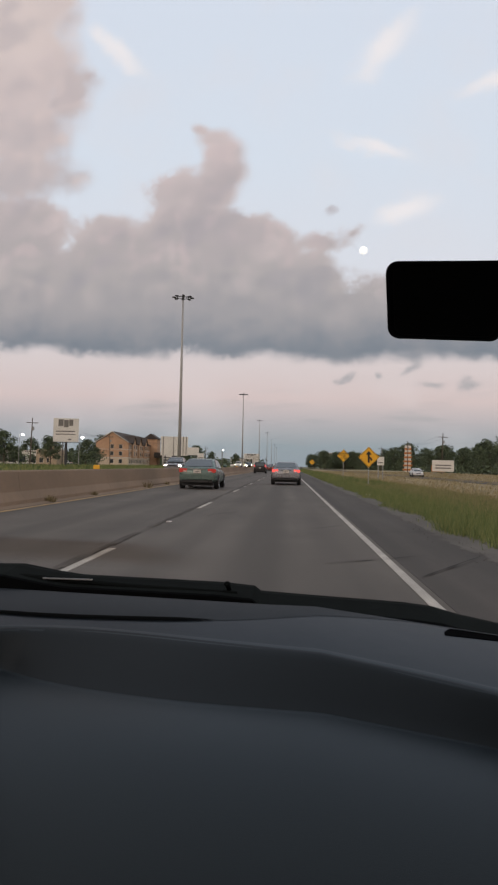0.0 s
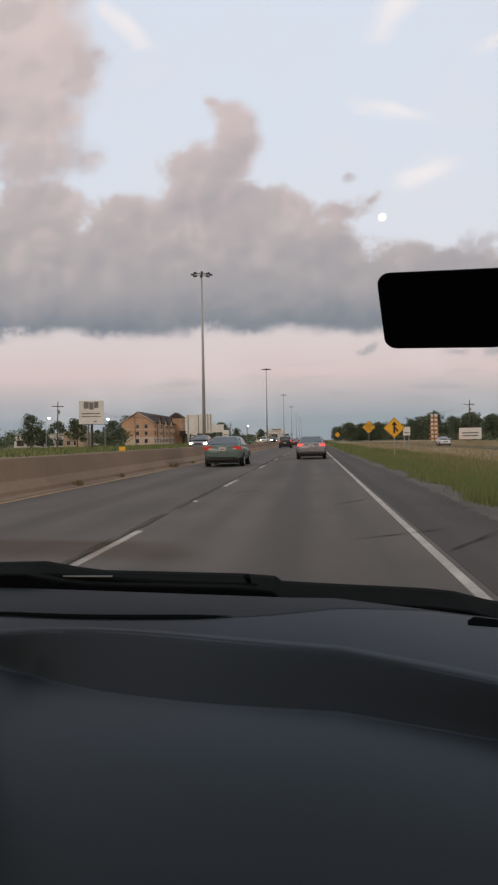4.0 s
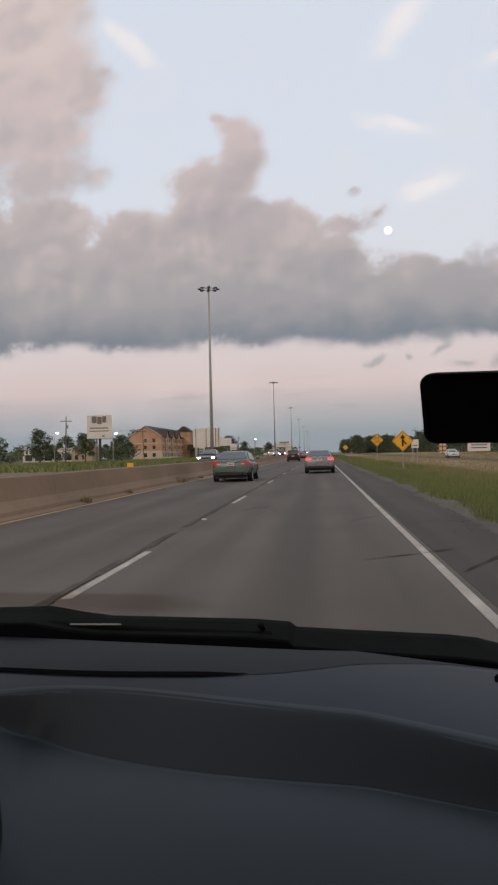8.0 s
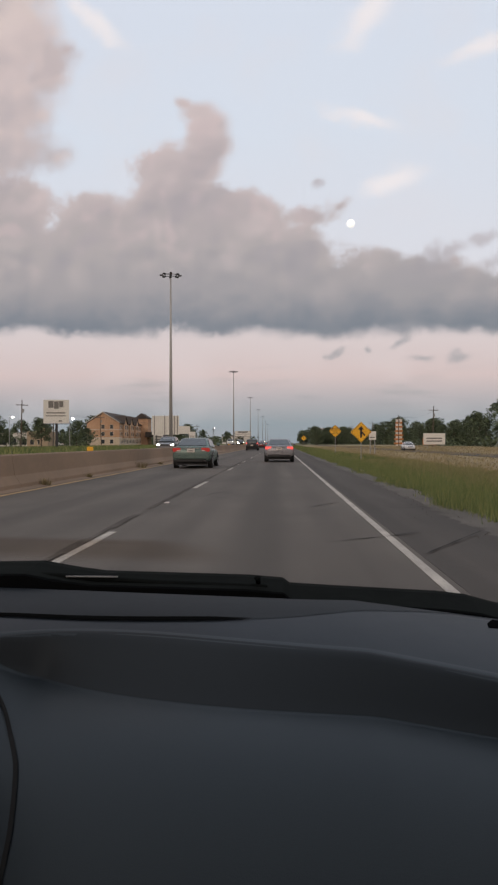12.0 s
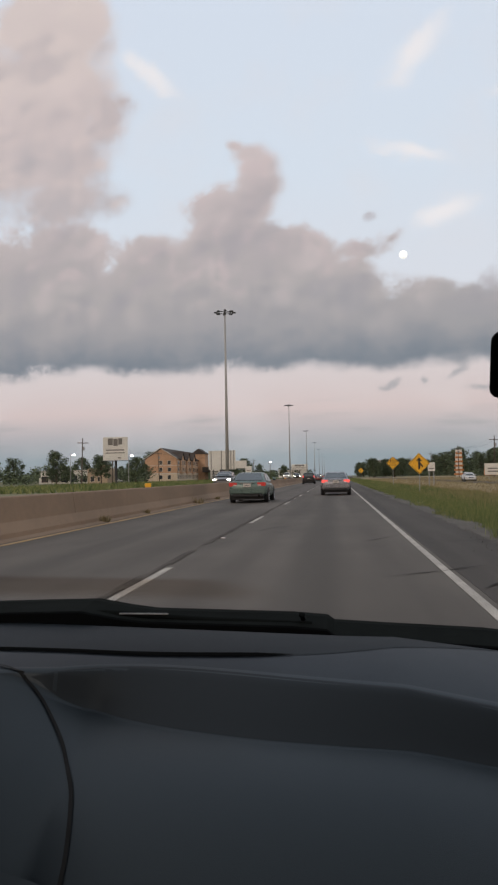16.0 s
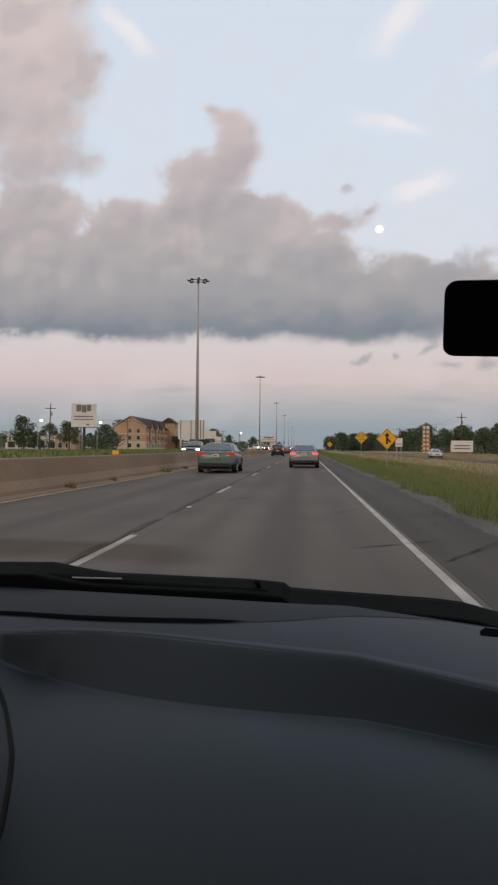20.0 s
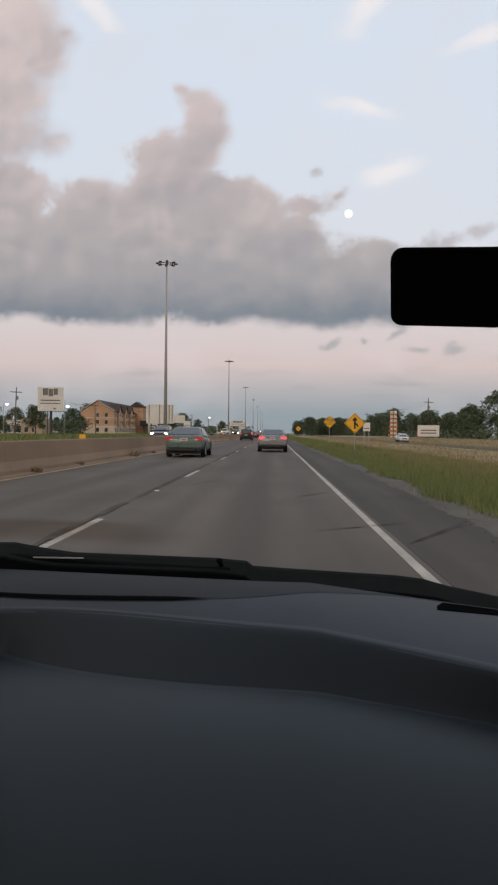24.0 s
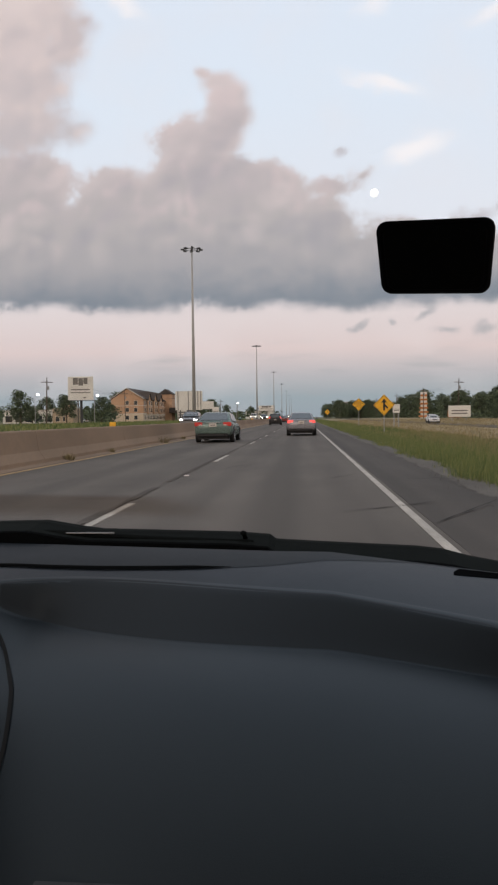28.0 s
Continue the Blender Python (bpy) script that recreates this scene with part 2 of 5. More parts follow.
# ---- materials ----
def mat(name, base, rough=0.7, metal=0.0, var=0.25, coarse=0.4, fine_scale=9.0, bump=0.15, bump_scale=60.0, spec=0.5, other=None, local=True, emit=None, per="none", rvar=.25, tint=None):
    """A painted, woven or mineral surface: base colour with stains at two scales and fine relief."""
    m = bpy.data.materials.new(name)
    m.use_nodes = True
    n = Net(m.node_tree)
    if local:
        at = n.add("ShaderNodeTexCoord").outputs["Object"]
    else:
        at = n.add("ShaderNodeNewGeometry").outputs["Position"]
    a, b = n.noise(at, coarse, 3.0), n.noise(at, fine_scale, 6.0, 0.6)
    dark = tuple(c * (1 - var) for c in base)
    lite = tuple(min(1, c * (1 + var)) for c in (other or base))
    k = n.math("ADD", n.math("MULTIPLY", a.outputs["Fac"], .6), n.math("MULTIPLY", b.outputs["Fac"], .4))
    if per == "island":
        r = n.add("ShaderNodeNewGeometry").outputs["Random Per Island"]
        k = n.math("ADD", n.math("MULTIPLY", k, .4), n.math("MULTIPLY", r, .6))
    elif per == "object":
        r = n.add("ShaderNodeObjectInfo").outputs["Random"]
        k = n.math("ADD", n.math("MULTIPLY", k, .6), n.math("MULTIPLY", r, .4))
    col = n.mix(n.step(k, .25, .75), dark, lite)
    p = n.add("ShaderNodeBsdfPrincipled")
    n.put(col, p.inputs["Base Color"])
    n.put(n.math("ADD", n.math("MULTIPLY", n.math("SUBTRACT", b.outputs["Fac"], .5), rvar), rough, clamp=True), p.inputs["Roughness"])
    p.inputs["Metallic"].default_value = metal
    p.inputs["Specular IOR Level"].default_value = spec
    if tint:
        p.inputs["Specular Tint"].default_value = (*tint, 1)
    if emit:
        p.inputs["Emission Color"].default_value = (*emit[:3], 1)
        p.inputs["Emission Strength"].default_value = emit[3]
    if bump:
        bn = n.add("ShaderNodeBump")
        bn.inputs["Strength"].default_value, bn.inputs["Distance"].default_value = bump, 0.01
        n.put(n.noise(at, bump_scale, 4.0).outputs["Fac"], bn.inputs["Height"])
        n.put(bn.outputs[0], p.inputs["Normal"])
    o = n.add("ShaderNodeOutputMaterial")
    n.put(p.outputs[0], o.inputs["Surface"])
    return m


def asphalt_mat(name, base, crack, oil=()):
    m = bpy.data.materials.new(name)
    m.use_nodes = True
    n = Net(m.node_tree)
    at = n.add("ShaderNodeNewGeometry").outputs["Position"]
    wide = n.noise(n.vec("MULTIPLY", at, (1.0, .06, 1.0)), .9, 4.0)
    spots = n.noise(at, .35, 5.0)
    grit = n.noise(at, 45.0, 3.0, .7)
    k = n.math("ADD", n.math("MULTIPLY", wide.outputs["Fac"], .55), n.math("ADD", n.math("MULTIPLY", spots.outputs["Fac"], .3), n.math("MULTIPLY", grit.outputs["Fac"], .15)))
    col = n.mix(n.step(k, .33, .67), tuple(c * .74 for c in base), tuple(c * 1.25 for c in base))
    across = n.add("ShaderNodeSeparateXYZ")
    n.put(at, across.inputs[0])
    drift = n.math("ADD", across.outputs[0], n.math("MULTIPLY", n.noise(n.vec("MULTIPLY", at, (.3, .05, 1)), 1.0, 2.0).outputs["Fac"], .5))
    for mid, half, dark in oil:
        band = n.math("SUBTRACT", 1.0, n.step(n.math("ABSOLUTE", n.math("SUBTRACT", drift, mid + .25)), half * .2, half))
        band = n.math("MULTIPLY", band, n.math("ADD", n.math("MULTIPLY", spots.outputs["Fac"], .8), .25))
        col = n.mix(n.math("MULTIPLY", band, dark), col, tuple(c * .52 for c in base))
    vor = n.add("ShaderNodeTexVoronoi")
    vor.feature = "DISTANCE_TO_EDGE"
    vor.inputs["Scale"].default_value = .16
    warp = n.vec("ADD", at, n.vec("MULTIPLY", n.noise(at, .8, 4.0).outputs["Color"], (1.6, 1.6, 0)))
    n.put(warp, vor.inputs["Vector"])
    seam = n.math("SUBTRACT", 1.0, n.step(vor.outputs["Distance"], .002, .009))
    part_only = n.step(n.noise(at, .11, 2.0).outputs["Fac"], .47, .6)
    col = n.mix(n.math("MULTIPLY", n.math("MULTIPLY", seam, part_only), crack), col, (.018, .017, .017))
    p = n.add("ShaderNodeBsdfPrincipled")
    n.put(col, p.inputs["Base Color"])
    p.inputs["Roughness"].default_value = .85
    p.inputs["Specular IOR Level"].default_value = .3
    bn = n.add("ShaderNodeBump")
    bn.inputs["Strength"].default_value, bn.inputs["Distance"].default_value = .5, .006
    n.put(grit.outputs["Fac"], bn.inputs["Height"])
    n.put(bn.outputs[0], p.inputs["Normal"])
    o = n.add("ShaderNodeOutputMaterial")
    n.put(p.outputs[0], o.inputs["Surface"])
    return m


def glass_mat(name, tint, gloss):
    m = bpy.data.materials.new(name)
    m.use_nodes = True
    n = Net(m.node_tree)
    t, g, s = n.add("ShaderNodeBsdfTransparent"), n.add("ShaderNodeBsdfGlossy"), n.add("ShaderNodeMixShader")
    t.inputs[0].default_value = (*tint, 1)
    g.inputs["Roughness"].default_value = .03
    s.inputs[0].default_value = gloss
    n.put(t.outputs[0], s.inputs[1])
    n.put(g.outputs[0], s.inputs[2])
    o = n.add("ShaderNodeOutputMaterial")
    n.put(s.outputs[0], o.inputs["Surface"])
    return m


ASPHALT = asphalt_mat("asphalt", (.104, .091, .080), .35, ((-.42, .55, .7), (-4.25, .6, .6), (.62, .35, .3), (-1.45, .35, .3)))
SHOULDER = asphalt_mat("shoulder_asphalt", (.066, .057, .050), .6, ((1.55, .3, .6), (2.6, .5, .5)))
PAINT = mat("road_paint", (.375, .345, .305), .7, var=.42, coarse=1.4, fine_scale=30, local=False)
YELLOW_PAINT = mat("yellow_road_paint", (.42, .27, .12), .7, var=.3, coarse=2.0, fine_scale=30, local=False)
CONCRETE = mat("barrier_concrete", (.235, .163, .110), .9, var=.22, coarse=.25, fine_scale=5, bump=.3, bump_scale=40, local=False)
SOIL = mat("grass_ground", (.062, .088, .028), .95, var=.45, coarse=.05, fine_scale=1.2, bump=.6, bump_scale=6, other=(.13, .12, .055), local=False)
DRY_SOIL = mat("dry_field_ground", (.20, .155, .078), .95, var=.3, coarse=.06, fine_scale=1.0, bump=.5, bump_scale=6, other=(.26, .205, .11), local=False)
GRASS = mat("grass", (.086, .138, .036), .8, var=.25, coarse=.11, fine_scale=.7, bump=0, other=(.175, .188, .066), local=False, per="island")
DRY = mat("dry_grass", (.23, .185, .092), .85, var=.16, coarse=.05, fine_scale=.4, bump=0, other=(.29, .235, .125), local=False, per="island")
WEED = mat("dark_weeds", (.05, .075, .028), .8, var=.4, coarse=.1, fine_scale=2, bump=0, local=False, per="island")
LEAF = mat("leaves", (.042, .064, .038), .75, var=.3, coarse=.15, fine_scale=1.5, bump=0, other=(.098, .126, .064), per="island")
BARK = mat("bark", (.075, .058, .042), .9, var=.35, coarse=1.5, fine_scale=12, bump=.6, bump_scale=20)
GRAVEL = mat("pale_gravel", (.100, .089, .078), .95, var=.4, coarse=.6, fine_scale=22, bump=.8, bump_scale=70, local=False)
STEEL = mat("galvanised_steel", (.30, .30, .30), .5, .55, var=.15, coarse=.4, fine_scale=8, bump=.05)
MAST_STEEL = mat("weathered_mast_steel", (.36, .355, .345), .6, .15, var=.12, coarse=.15, fine_scale=5, bump=.05)
DARK_STEEL = mat("dark_steel", (.05, .05, .052), .5, .4, var=.2, coarse=1, fine_scale=12, bump=.05)
WOOD_POLE = mat("pole_wood", (.10, .078, .06), .9, var=.3, coarse=.5, fine_scale=10, bump=.4)
BRICK = mat("red_brick", (.46, .265, .155), .85, var=.16, coarse=.3, fine_scale=4, bump=.3, bump_scale=25, other=(.49, .32, .21))
STONE = mat("cream_stone", (.56, .46, .35), .85, var=.15, coarse=.4, fine_scale=4, bump=.3, bump_scale=20)
ROOF = mat("roof_shingle", (.060, .048, .042), .9, var=.3, coarse=.5, fine_scale=6, bump=.4, bump_scale=20)
TRIM = mat("pale_trim", (.58, .53, .47), .7, var=.12, coarse=1, fine_scale=8, bump=.05)
WHITE = mat("white_panel", (.66, .64, .60), .6, var=.12, coarse=.3, fine_scale=4, bump=.08)
TAN = mat("tan_stucco", (.40, .31, .22), .85, var=.15, coarse=.4, fine_scale=6, bump=.2)
WINDOW = mat("window_glass", (.035, .042, .05), .12, var=.3, coarse=.5, fine_scale=3, bump=0, spec=.8)
SIGN_YELLOW = mat("sign_yellow", (.78, .40, .015), .5, var=.08, coarse=2, fine_scale=10, bump=.02)
SIGN_BLACK = mat("sign_black", (.012, .012, .012), .5, var=.2, coarse=2, fine_scale=10, bump=.02)
ORANGE = mat("orange_panel", (.50, .20, .06), .6, var=.15, coarse=2, fine_scale=10, bump=.02)
PRINT = mat("grey_print", (.16, .15, .14), .6, var=.3, coarse=3, fine_scale=10, bump=0)
RUBBER = mat("tyre_rubber", (.016, .016, .017), .8, var=.2, coarse=3, fine_scale=20, bump=.2)
RIM = mat("alloy_rim", (.46, .46, .47), .3, .8, var=.15, coarse=4, fine_scale=20, bump=.02)
CHROME = mat("chrome", (.60, .60, .60), .15, 1.0, var=.08, coarse=3, fine_scale=20, bump=0)
CAR_GLASS = mat("tinted_car_glass", (.060, .074, .082), .08, .25, var=.2, coarse=1, fine_scale=6, bump=0, spec=.9)
TAIL = mat("tail_light_red", (.42, .03, .03), .2, var=.15, coarse=6, fine_scale=30, bump=.03, emit=(1, .08, .05, .10))
TAIL_ON = mat("lit_tail_light", (.5, .03, .03), .2, var=.1, coarse=6, fine_scale=30, bump=.03, emit=(1, .14, .12, .9))
CLEAR = mat("clear_lens", (.55, .50, .48), .15, var=.15, coarse=6, fine_scale=30, bump=.03)
HEAD_ON = mat("lit_headlight", (.9, .88, .82), .2, var=.05, coarse=6, fine_scale=30, bump=0, emit=(1, .86, .64, 26.0))
LAMP_ON = mat("lit_lamp", (.9, .9, .88), .3, var=.05, coarse=6, fine_scale=30, bump=0, emit=(1, .97, .92, 14.0))
PLATE = mat("number_plate", (.52, .48, .44), .5, var=.1, coarse=5, fine_scale=30, bump=.03)
TRIM_BLACK = mat("black_trim", (.014, .014, .015), .6, var=.2, coarse=4, fine_scale=20, bump=.1)
BLUISH = (.78, .91, 1.0)
VINYL = mat("dash_vinyl", (.0090, .0128, .0170), .46, var=.05, coarse=1.5, fine_scale=14, bump=.06, bump_scale=420, spec=.40, rvar=.05, tint=BLUISH)
STEP_SHADE = mat("shaded_step_vinyl", (.0095, .0115, .0142), .64, var=.05, coarse=1.5, fine_scale=14, bump=.06, bump_scale=420, spec=.3, rvar=.05, tint=BLUISH)
SHELF_SHADE = mat("shaded_shelf_vinyl", (.0050, .0068, .0095), .60, var=.05, coarse=1.5, fine_scale=14, bump=.06, bump_scale=420, spec=.20, rvar=.05, tint=BLUISH)
SHELF = mat("dash_shelf_vinyl", (.0072, .0100, .0148), .50, var=.05, coarse=1.5, fine_scale=14, bump=.06, bump_scale=420, spec=.27, rvar=.05, tint=(.70, .85, 1.0))
COWL_GREY = mat("dull_grey_cowl", (.0098, .0116, .0112), 1.0, var=.3, coarse=3, fine_scale=30, bump=.1, bump_scale=200, spec=.02)
COWL_BLACK = mat("dull_black_cowl", (.0048, .0052, .0055), 1.0, var=.2, coarse=3, fine_scale=30, bump=.1, bump_scale=200, spec=.0)
SEALER = mat("crack_sealer", (.030, .028, .027), .95, var=.3, coarse=3, fine_scale=30, bump=.2, spec=.1)
TAR_FADED = mat("faded_tar", (.083, .073, .064), .95, var=.35, coarse=1.5, fine_scale=12, bump=.2, spec=.2, local=False)
WIPER = mat("dull_wiper", (.0085, .0100, .0100), 1.0, var=.2, coarse=3, fine_scale=30, bump=.1, bump_scale=200, spec=.0)
DASH_BLACK = mat("black_plastic", (.008, .008, .0085), .55, var=.2, coarse=3, fine_scale=30, bump=.15, bump_scale=300)
MATTE_BLACK = mat("matte_black", (.0042, .0042, .0046), .75, var=.2, coarse=3, fine_scale=30, bump=.1, bump_scale=200, spec=.2)
HEADLINER = mat("headliner_cloth", (.12, .115, .11), .95, var=.1, coarse=2, fine_scale=40, bump=.3, bump_scale=300)
SEAT_CLOTH = mat("seat_cloth", (.05, .05, .052), .95, var=.2, coarse=2, fine_scale=60, bump=.3, bump_scale=300)


def car_paint(name, base, metal=.35, rough=.28):
    return mat(name, base, rough, metal, var=.08, coarse=.8, fine_scale=30, bump=.01, bump_scale=200, spec=.6)


GREEN_PAINT = car_paint("grey_green_paint", (.098, .148, .135))
SILVER_PAINT = car_paint("dark_silver_paint", (.23, .235, .255), .5)
BLACK_PAINT = car_paint("black_paint", (.012, .012, .013))
WHITE_PAINT = car_paint("white_paint", (.62, .62, .62), .0)
RED_PAINT = car_paint("dark_red_paint", (.18, .03, .03))
GREY_PAINT = car_paint("grey_paint", (.18, .18, .19))


# ---- mesh helpers ----
def link(name, bm, material, parent=None, label="", smooth=False, bevel=0.0):
    me = bpy.data.meshes.new(name)
    bm.normal_update()
    bm.to_mesh(me)
    bm.free()
    for mm in (material if isinstance(material, (list, tuple)) else [material]):
        me.materials.append(mm)
    if smooth:
        me.polygons.foreach_set("use_smooth", [True] * len(me.polygons))
    ob = new(name, me)
    if parent:
        ob.parent = parent
    if label:
        ob["label"] = label
    return ob


def part(name, bm, material, parent, label="", smooth=False):
    return link(name, bm, material, parent, label, smooth)


def holder(name, at=(0, 0, 0), rz=0.0):
    ob = new(name)
    ob.matrix_basis = pose(*at, 0, 0, rz)
    return ob


def box(x0, y0, z0, x1, y1, z1, bev=0.0, seg=1, bm=None):
    bm2 = bmesh.new()
    bmesh.ops.create_cube(bm2, size=1.0, matrix=Matrix.Translation(((x0 + x1) / 2, (y0 + y1) / 2, (z0 + z1) / 2)) @ Matrix.Diagonal((x1 - x0, y1 - y0, z1 - z0, 1)))
    if bev:
        bmesh.ops.bevel(bm2, geom=bm2.edges[:], offset=bev, segments=seg, affect="EDGES")
    return merge(bm, bm2)


def merge(bm, other):
    if bm is None:
        return other
    me = bpy.data.meshes.new("tmp")
    other.to_mesh(me)
    other.free()
    bm.from_mesh(me)
    bpy.data.meshes.remove(me)
    return bm


def tube(points, radii, n=8, bm=None, caps=True):
    """A tapered round bar through points."""
    bm = bm or bmesh.new()
    rings = []
    pts = [Vector(p) for p in points]
    for i, p in enumerate(pts):
        d = (pts[min(i + 1, len(pts) - 1)] - pts[max(i - 1, 0)]).normalized()
        side = d.cross(Vector((0, 0, 1)) if abs(d.z) < .9 else Vector((1, 0, 0))).normalized()
        up = side.cross(d)
        r = radii[i] if isinstance(radii, (list, tuple)) else radii
        rings.append([bm.verts.new(p + r * (math.cos(a) * side + math.sin(a) * up)) for a in [2 * math.pi * k / n for k in range(n)]])
    for a, b in zip(rings, rings[1:]):
        for k in range(n):
            bm.faces.new((a[k], a[(k + 1) % n], b[(k + 1) % n], b[k]))
    if caps:
        bm.faces.new(rings[0][::-1])
        bm.faces.new(rings[-1])
    return bm


def loft(rings, bm=None, caps=True):
    bm = bm or bmesh.new()
    vs = [[bm.verts.new(p) for p in r] for r in rings]
    n = len(vs[0])
    for a, b in zip(vs, vs[1:]):
        for k in range(n):
            bm.faces.new((a[k], a[(k + 1) % n], b[(k + 1) % n], b[k]))
    if caps:
        bm.faces.new(vs[0][::-1])
        bm.faces.new(vs[-1])
    bmesh.ops.recalc_face_normals(bm, faces=bm.faces[:])
    return bm


def prism(poly, y0, y1, axis="y", bm=None):
    """A flat outline (u, z) pushed along y, or (u, z) with u along y pushed along x."""
    bm2 = bmesh.new()
    def at(u, z, s):
        return (u, s, z) if axis == "y" else (s, u, z)
    a = [bm2.verts.new(at(u, z, y0)) for u, z in poly]
    b = [bm2.verts.new(at(u, z, y1)) for u, z in poly]
    bm2.faces.new(a)
    bm2.faces.new(b[::-1])
    for i in range(len(poly)):
        j = (i + 1) % len(poly)
        bm2.faces.new((a[i], b[i], b[j], a[j]))
    bmesh.ops.recalc_face_normals(bm2, faces=bm2.faces[:])
    return merge(bm, bm2)


def lump(at, r, sub=1, squash=(1, 1, 1), bm=None):
    bm2 = bmesh.new()
    bmesh.ops.create_icosphere(bm2, subdivisions=sub, radius=r, matrix=Matrix.Translation(at) @ Matrix.Diagonal((*squash, 1)))
    return merge(bm, bm2)


rng = random.Random(4)


# ---- ground and road ----
FAR = 4700.0
EDGE_R, EDGE_L, LANE, GRASS_R, WALL_X = 1.30, -6.35, -2.32, 3.05, -7.15


def strip(rows, y0, y1, n=1, thick=0.4):
    """A long slab with a bent top: rows of (x, z)."""
    poly = [(x, z) for x, z in rows] + [(rows[-1][0], rows[-1][1] - thick), (rows[0][0], rows[0][1] - thick)]
    return prism(poly, y0, y1)


bm = bmesh.new()
xs = [(-FAR, 0.0), (-200, .0), (-60, .05), (-24, .10), (-18.5, .12), (-7.9, -.35), (2.9, -.35), (GRASS_R, -.04), (5.5, -.22), (9, -.42), (13, -.30), (24, -.1), (60, .0), (200, .0), (FAR, 0.0)]
ys = [-FAR, -60, 0, 20, 60, 200, 600, 1500, FAR]
grid = [[bm.verts.new((x, y, z)) for x, z in xs] for y in ys]
for a, b in zip(grid, grid[1:]):
    for k in range(len(xs) - 1):
        bm.faces.new((a[k], a[k + 1], b[k + 1], b[k]))
tagged(link("ground", bm, SOIL), "flat grassy ground reaching the horizon", "ground", kind="structure")

bm = bmesh.new()
fx = [(9.6, -.395), (13, -.29), (18, -.19), (26, -.075), (42, -.03), (60, .02)]
field_top = .012
grid = [[bm.verts.new((x + (.8 * math.sin(y * .05) + .5 * math.sin(y * .17) if k == 0 else 0), y, z + field_top)) for k, (x, z) in enumerate(fx)] for y in range(14, 420, 14)]
for a, b in zip(grid, grid[1:]):
    for k in range(len(fx) - 1):
        bm.faces.new((a[k], a[k + 1], b[k + 1], b[k]))
tagged(link("dry_field", bm, DRY_SOIL), "tan dry field beyond the green verge", "field", kind="structure")

road = tagged(link("road", strip([(WALL_X - .3, .01), (EDGE_R + .12, 0.0)], -60, 1600), ASPHALT), "worn grey asphalt highway with faded lane paint", "road", kind="structure")
tagged(link("shoulder", strip([(EDGE_R + .13, -.004), (GRASS_R - .25, -.03), (GRASS_R + .1, -.05)], -60, 1600), SHOULDER), "cracked dark asphalt shoulder beside the highway", "shoulder", kind="structure")
bm = bmesh.new()
lip = []


def side_z(x):
    """Height of the shoulder's top."""
    return -.004 - .019 * (x - EDGE_R - .13) if x < GRASS_R - .25 else -.03 - .057 * (x - GRASS_R + .25)


tagged(link("side_road", strip([(19.2, -.13), (23.4, -.07)], 20, 420, thick=.1), SHOULDER), "narrow asphalt side road beyond the grass", "road", kind="structure")

y, wander = -40.0, 0.0
while y < 120:
    wander = .86 * wander + rng.uniform(-.07, .07)
    a = .10 * math.sin(y * .33) + .05 * math.sin(y * 1.1 + 1) + wander + (rng.uniform(-.14, .03) if rng.random() < .25 else 0)
    edge = GRASS_R - .25 + a
    lip.append((bm.verts.new((edge, y, side_z(edge) + .004)), bm.verts.new((GRASS_R + .06, y, side_z(GRASS_R) + .014)), bm.verts.new((GRASS_R + .45, y, -.03))))
    y += .05 + .004 * abs(y)
for a, b in zip(lip, lip[1:]):
    bm.faces.new((a[0], a[1], b[1], b[0]))
    bm.faces.new((a[1], a[2], b[2], b[1]))
bmesh.ops.recalc_face_normals(bm, faces=bm.faces[:])
tagged(link("gravel_edge", bm, GRAVEL), "pale grey gravel along the grass edge", "gravel", kind="structure")
vs, fs = [], []
for k in range(500):
    y = 4.5 + 70 * rng.random() ** 2
    x = GRASS_R - .05 + rng.gauss(-.12, .22)
    s = rng.uniform(.004, .013)
    i = len(vs)
    z = side_z(x)
    vs += [(x - s, y - s, z), (x + s, y - s * .7, z), (x + s * .8, y + s, z), (x - s * .9, y + s * .8, z), (x + rng.uniform(-.3, .3) * s, y, z + s * rng.uniform(.7, 1.3) + .012)]
    fs += [(i, i + 1, i + 4), (i + 1, i + 2, i + 4), (i + 2, i + 3, i + 4), (i + 3, i, i + 4)]
me = bpy.data.meshes.new("gravel_stones")
me.from_pydata(vs, [], fs)
me.materials.append(GRAVEL)
tagged(new("gravel_stones", me), "loose grey stones along the shoulder", "gravel", kind="stuff")


def far_rise(y):
    """Height of the other carriageway, which climbs gently into the distance."""
    return .37 + .0018 * max(0.0, y - 110)


bm = bmesh.new()
loft([[(-18.2, y, far_rise(y) - .02), (-8.0, y, far_rise(y)), (-8.0, y, -.3), (-18.2, y, -.3)] for y in (-60, 110, 300, 600, 1000)], bm)
tagged(link("road_oncoming", bm, ASPHALT), "grey asphalt carriageway behind the barrier", "road", kind="structure")

part("edge_line", strip([(EDGE_R - .05, .006), (EDGE_R + .05, .006)], -60, 1500, thick=.01), PAINT, road, "worn white edge line")
part("median_line", strip([(EDGE_L - .06, .016), (EDGE_L + .06, .016)], -60, 1500, thick=.012), YELLOW_PAINT, road, "faded yellow edge line")
dash_mesh = None
for k in range(-1, 42):
    y = 6.3 + 12.2 * k
    if dash_mesh is None:
        d = part("lane_dash", prism([(-.05, .012), (.05, .012), (.05, 0), (-.05, 0)], 0, 3.05), PAINT, road)
        dash_mesh = d.data
    else:
        d = new("lane_dash", dash_mesh)
        d.parent = road
    d.location = (LANE, y, .0)
marker = None
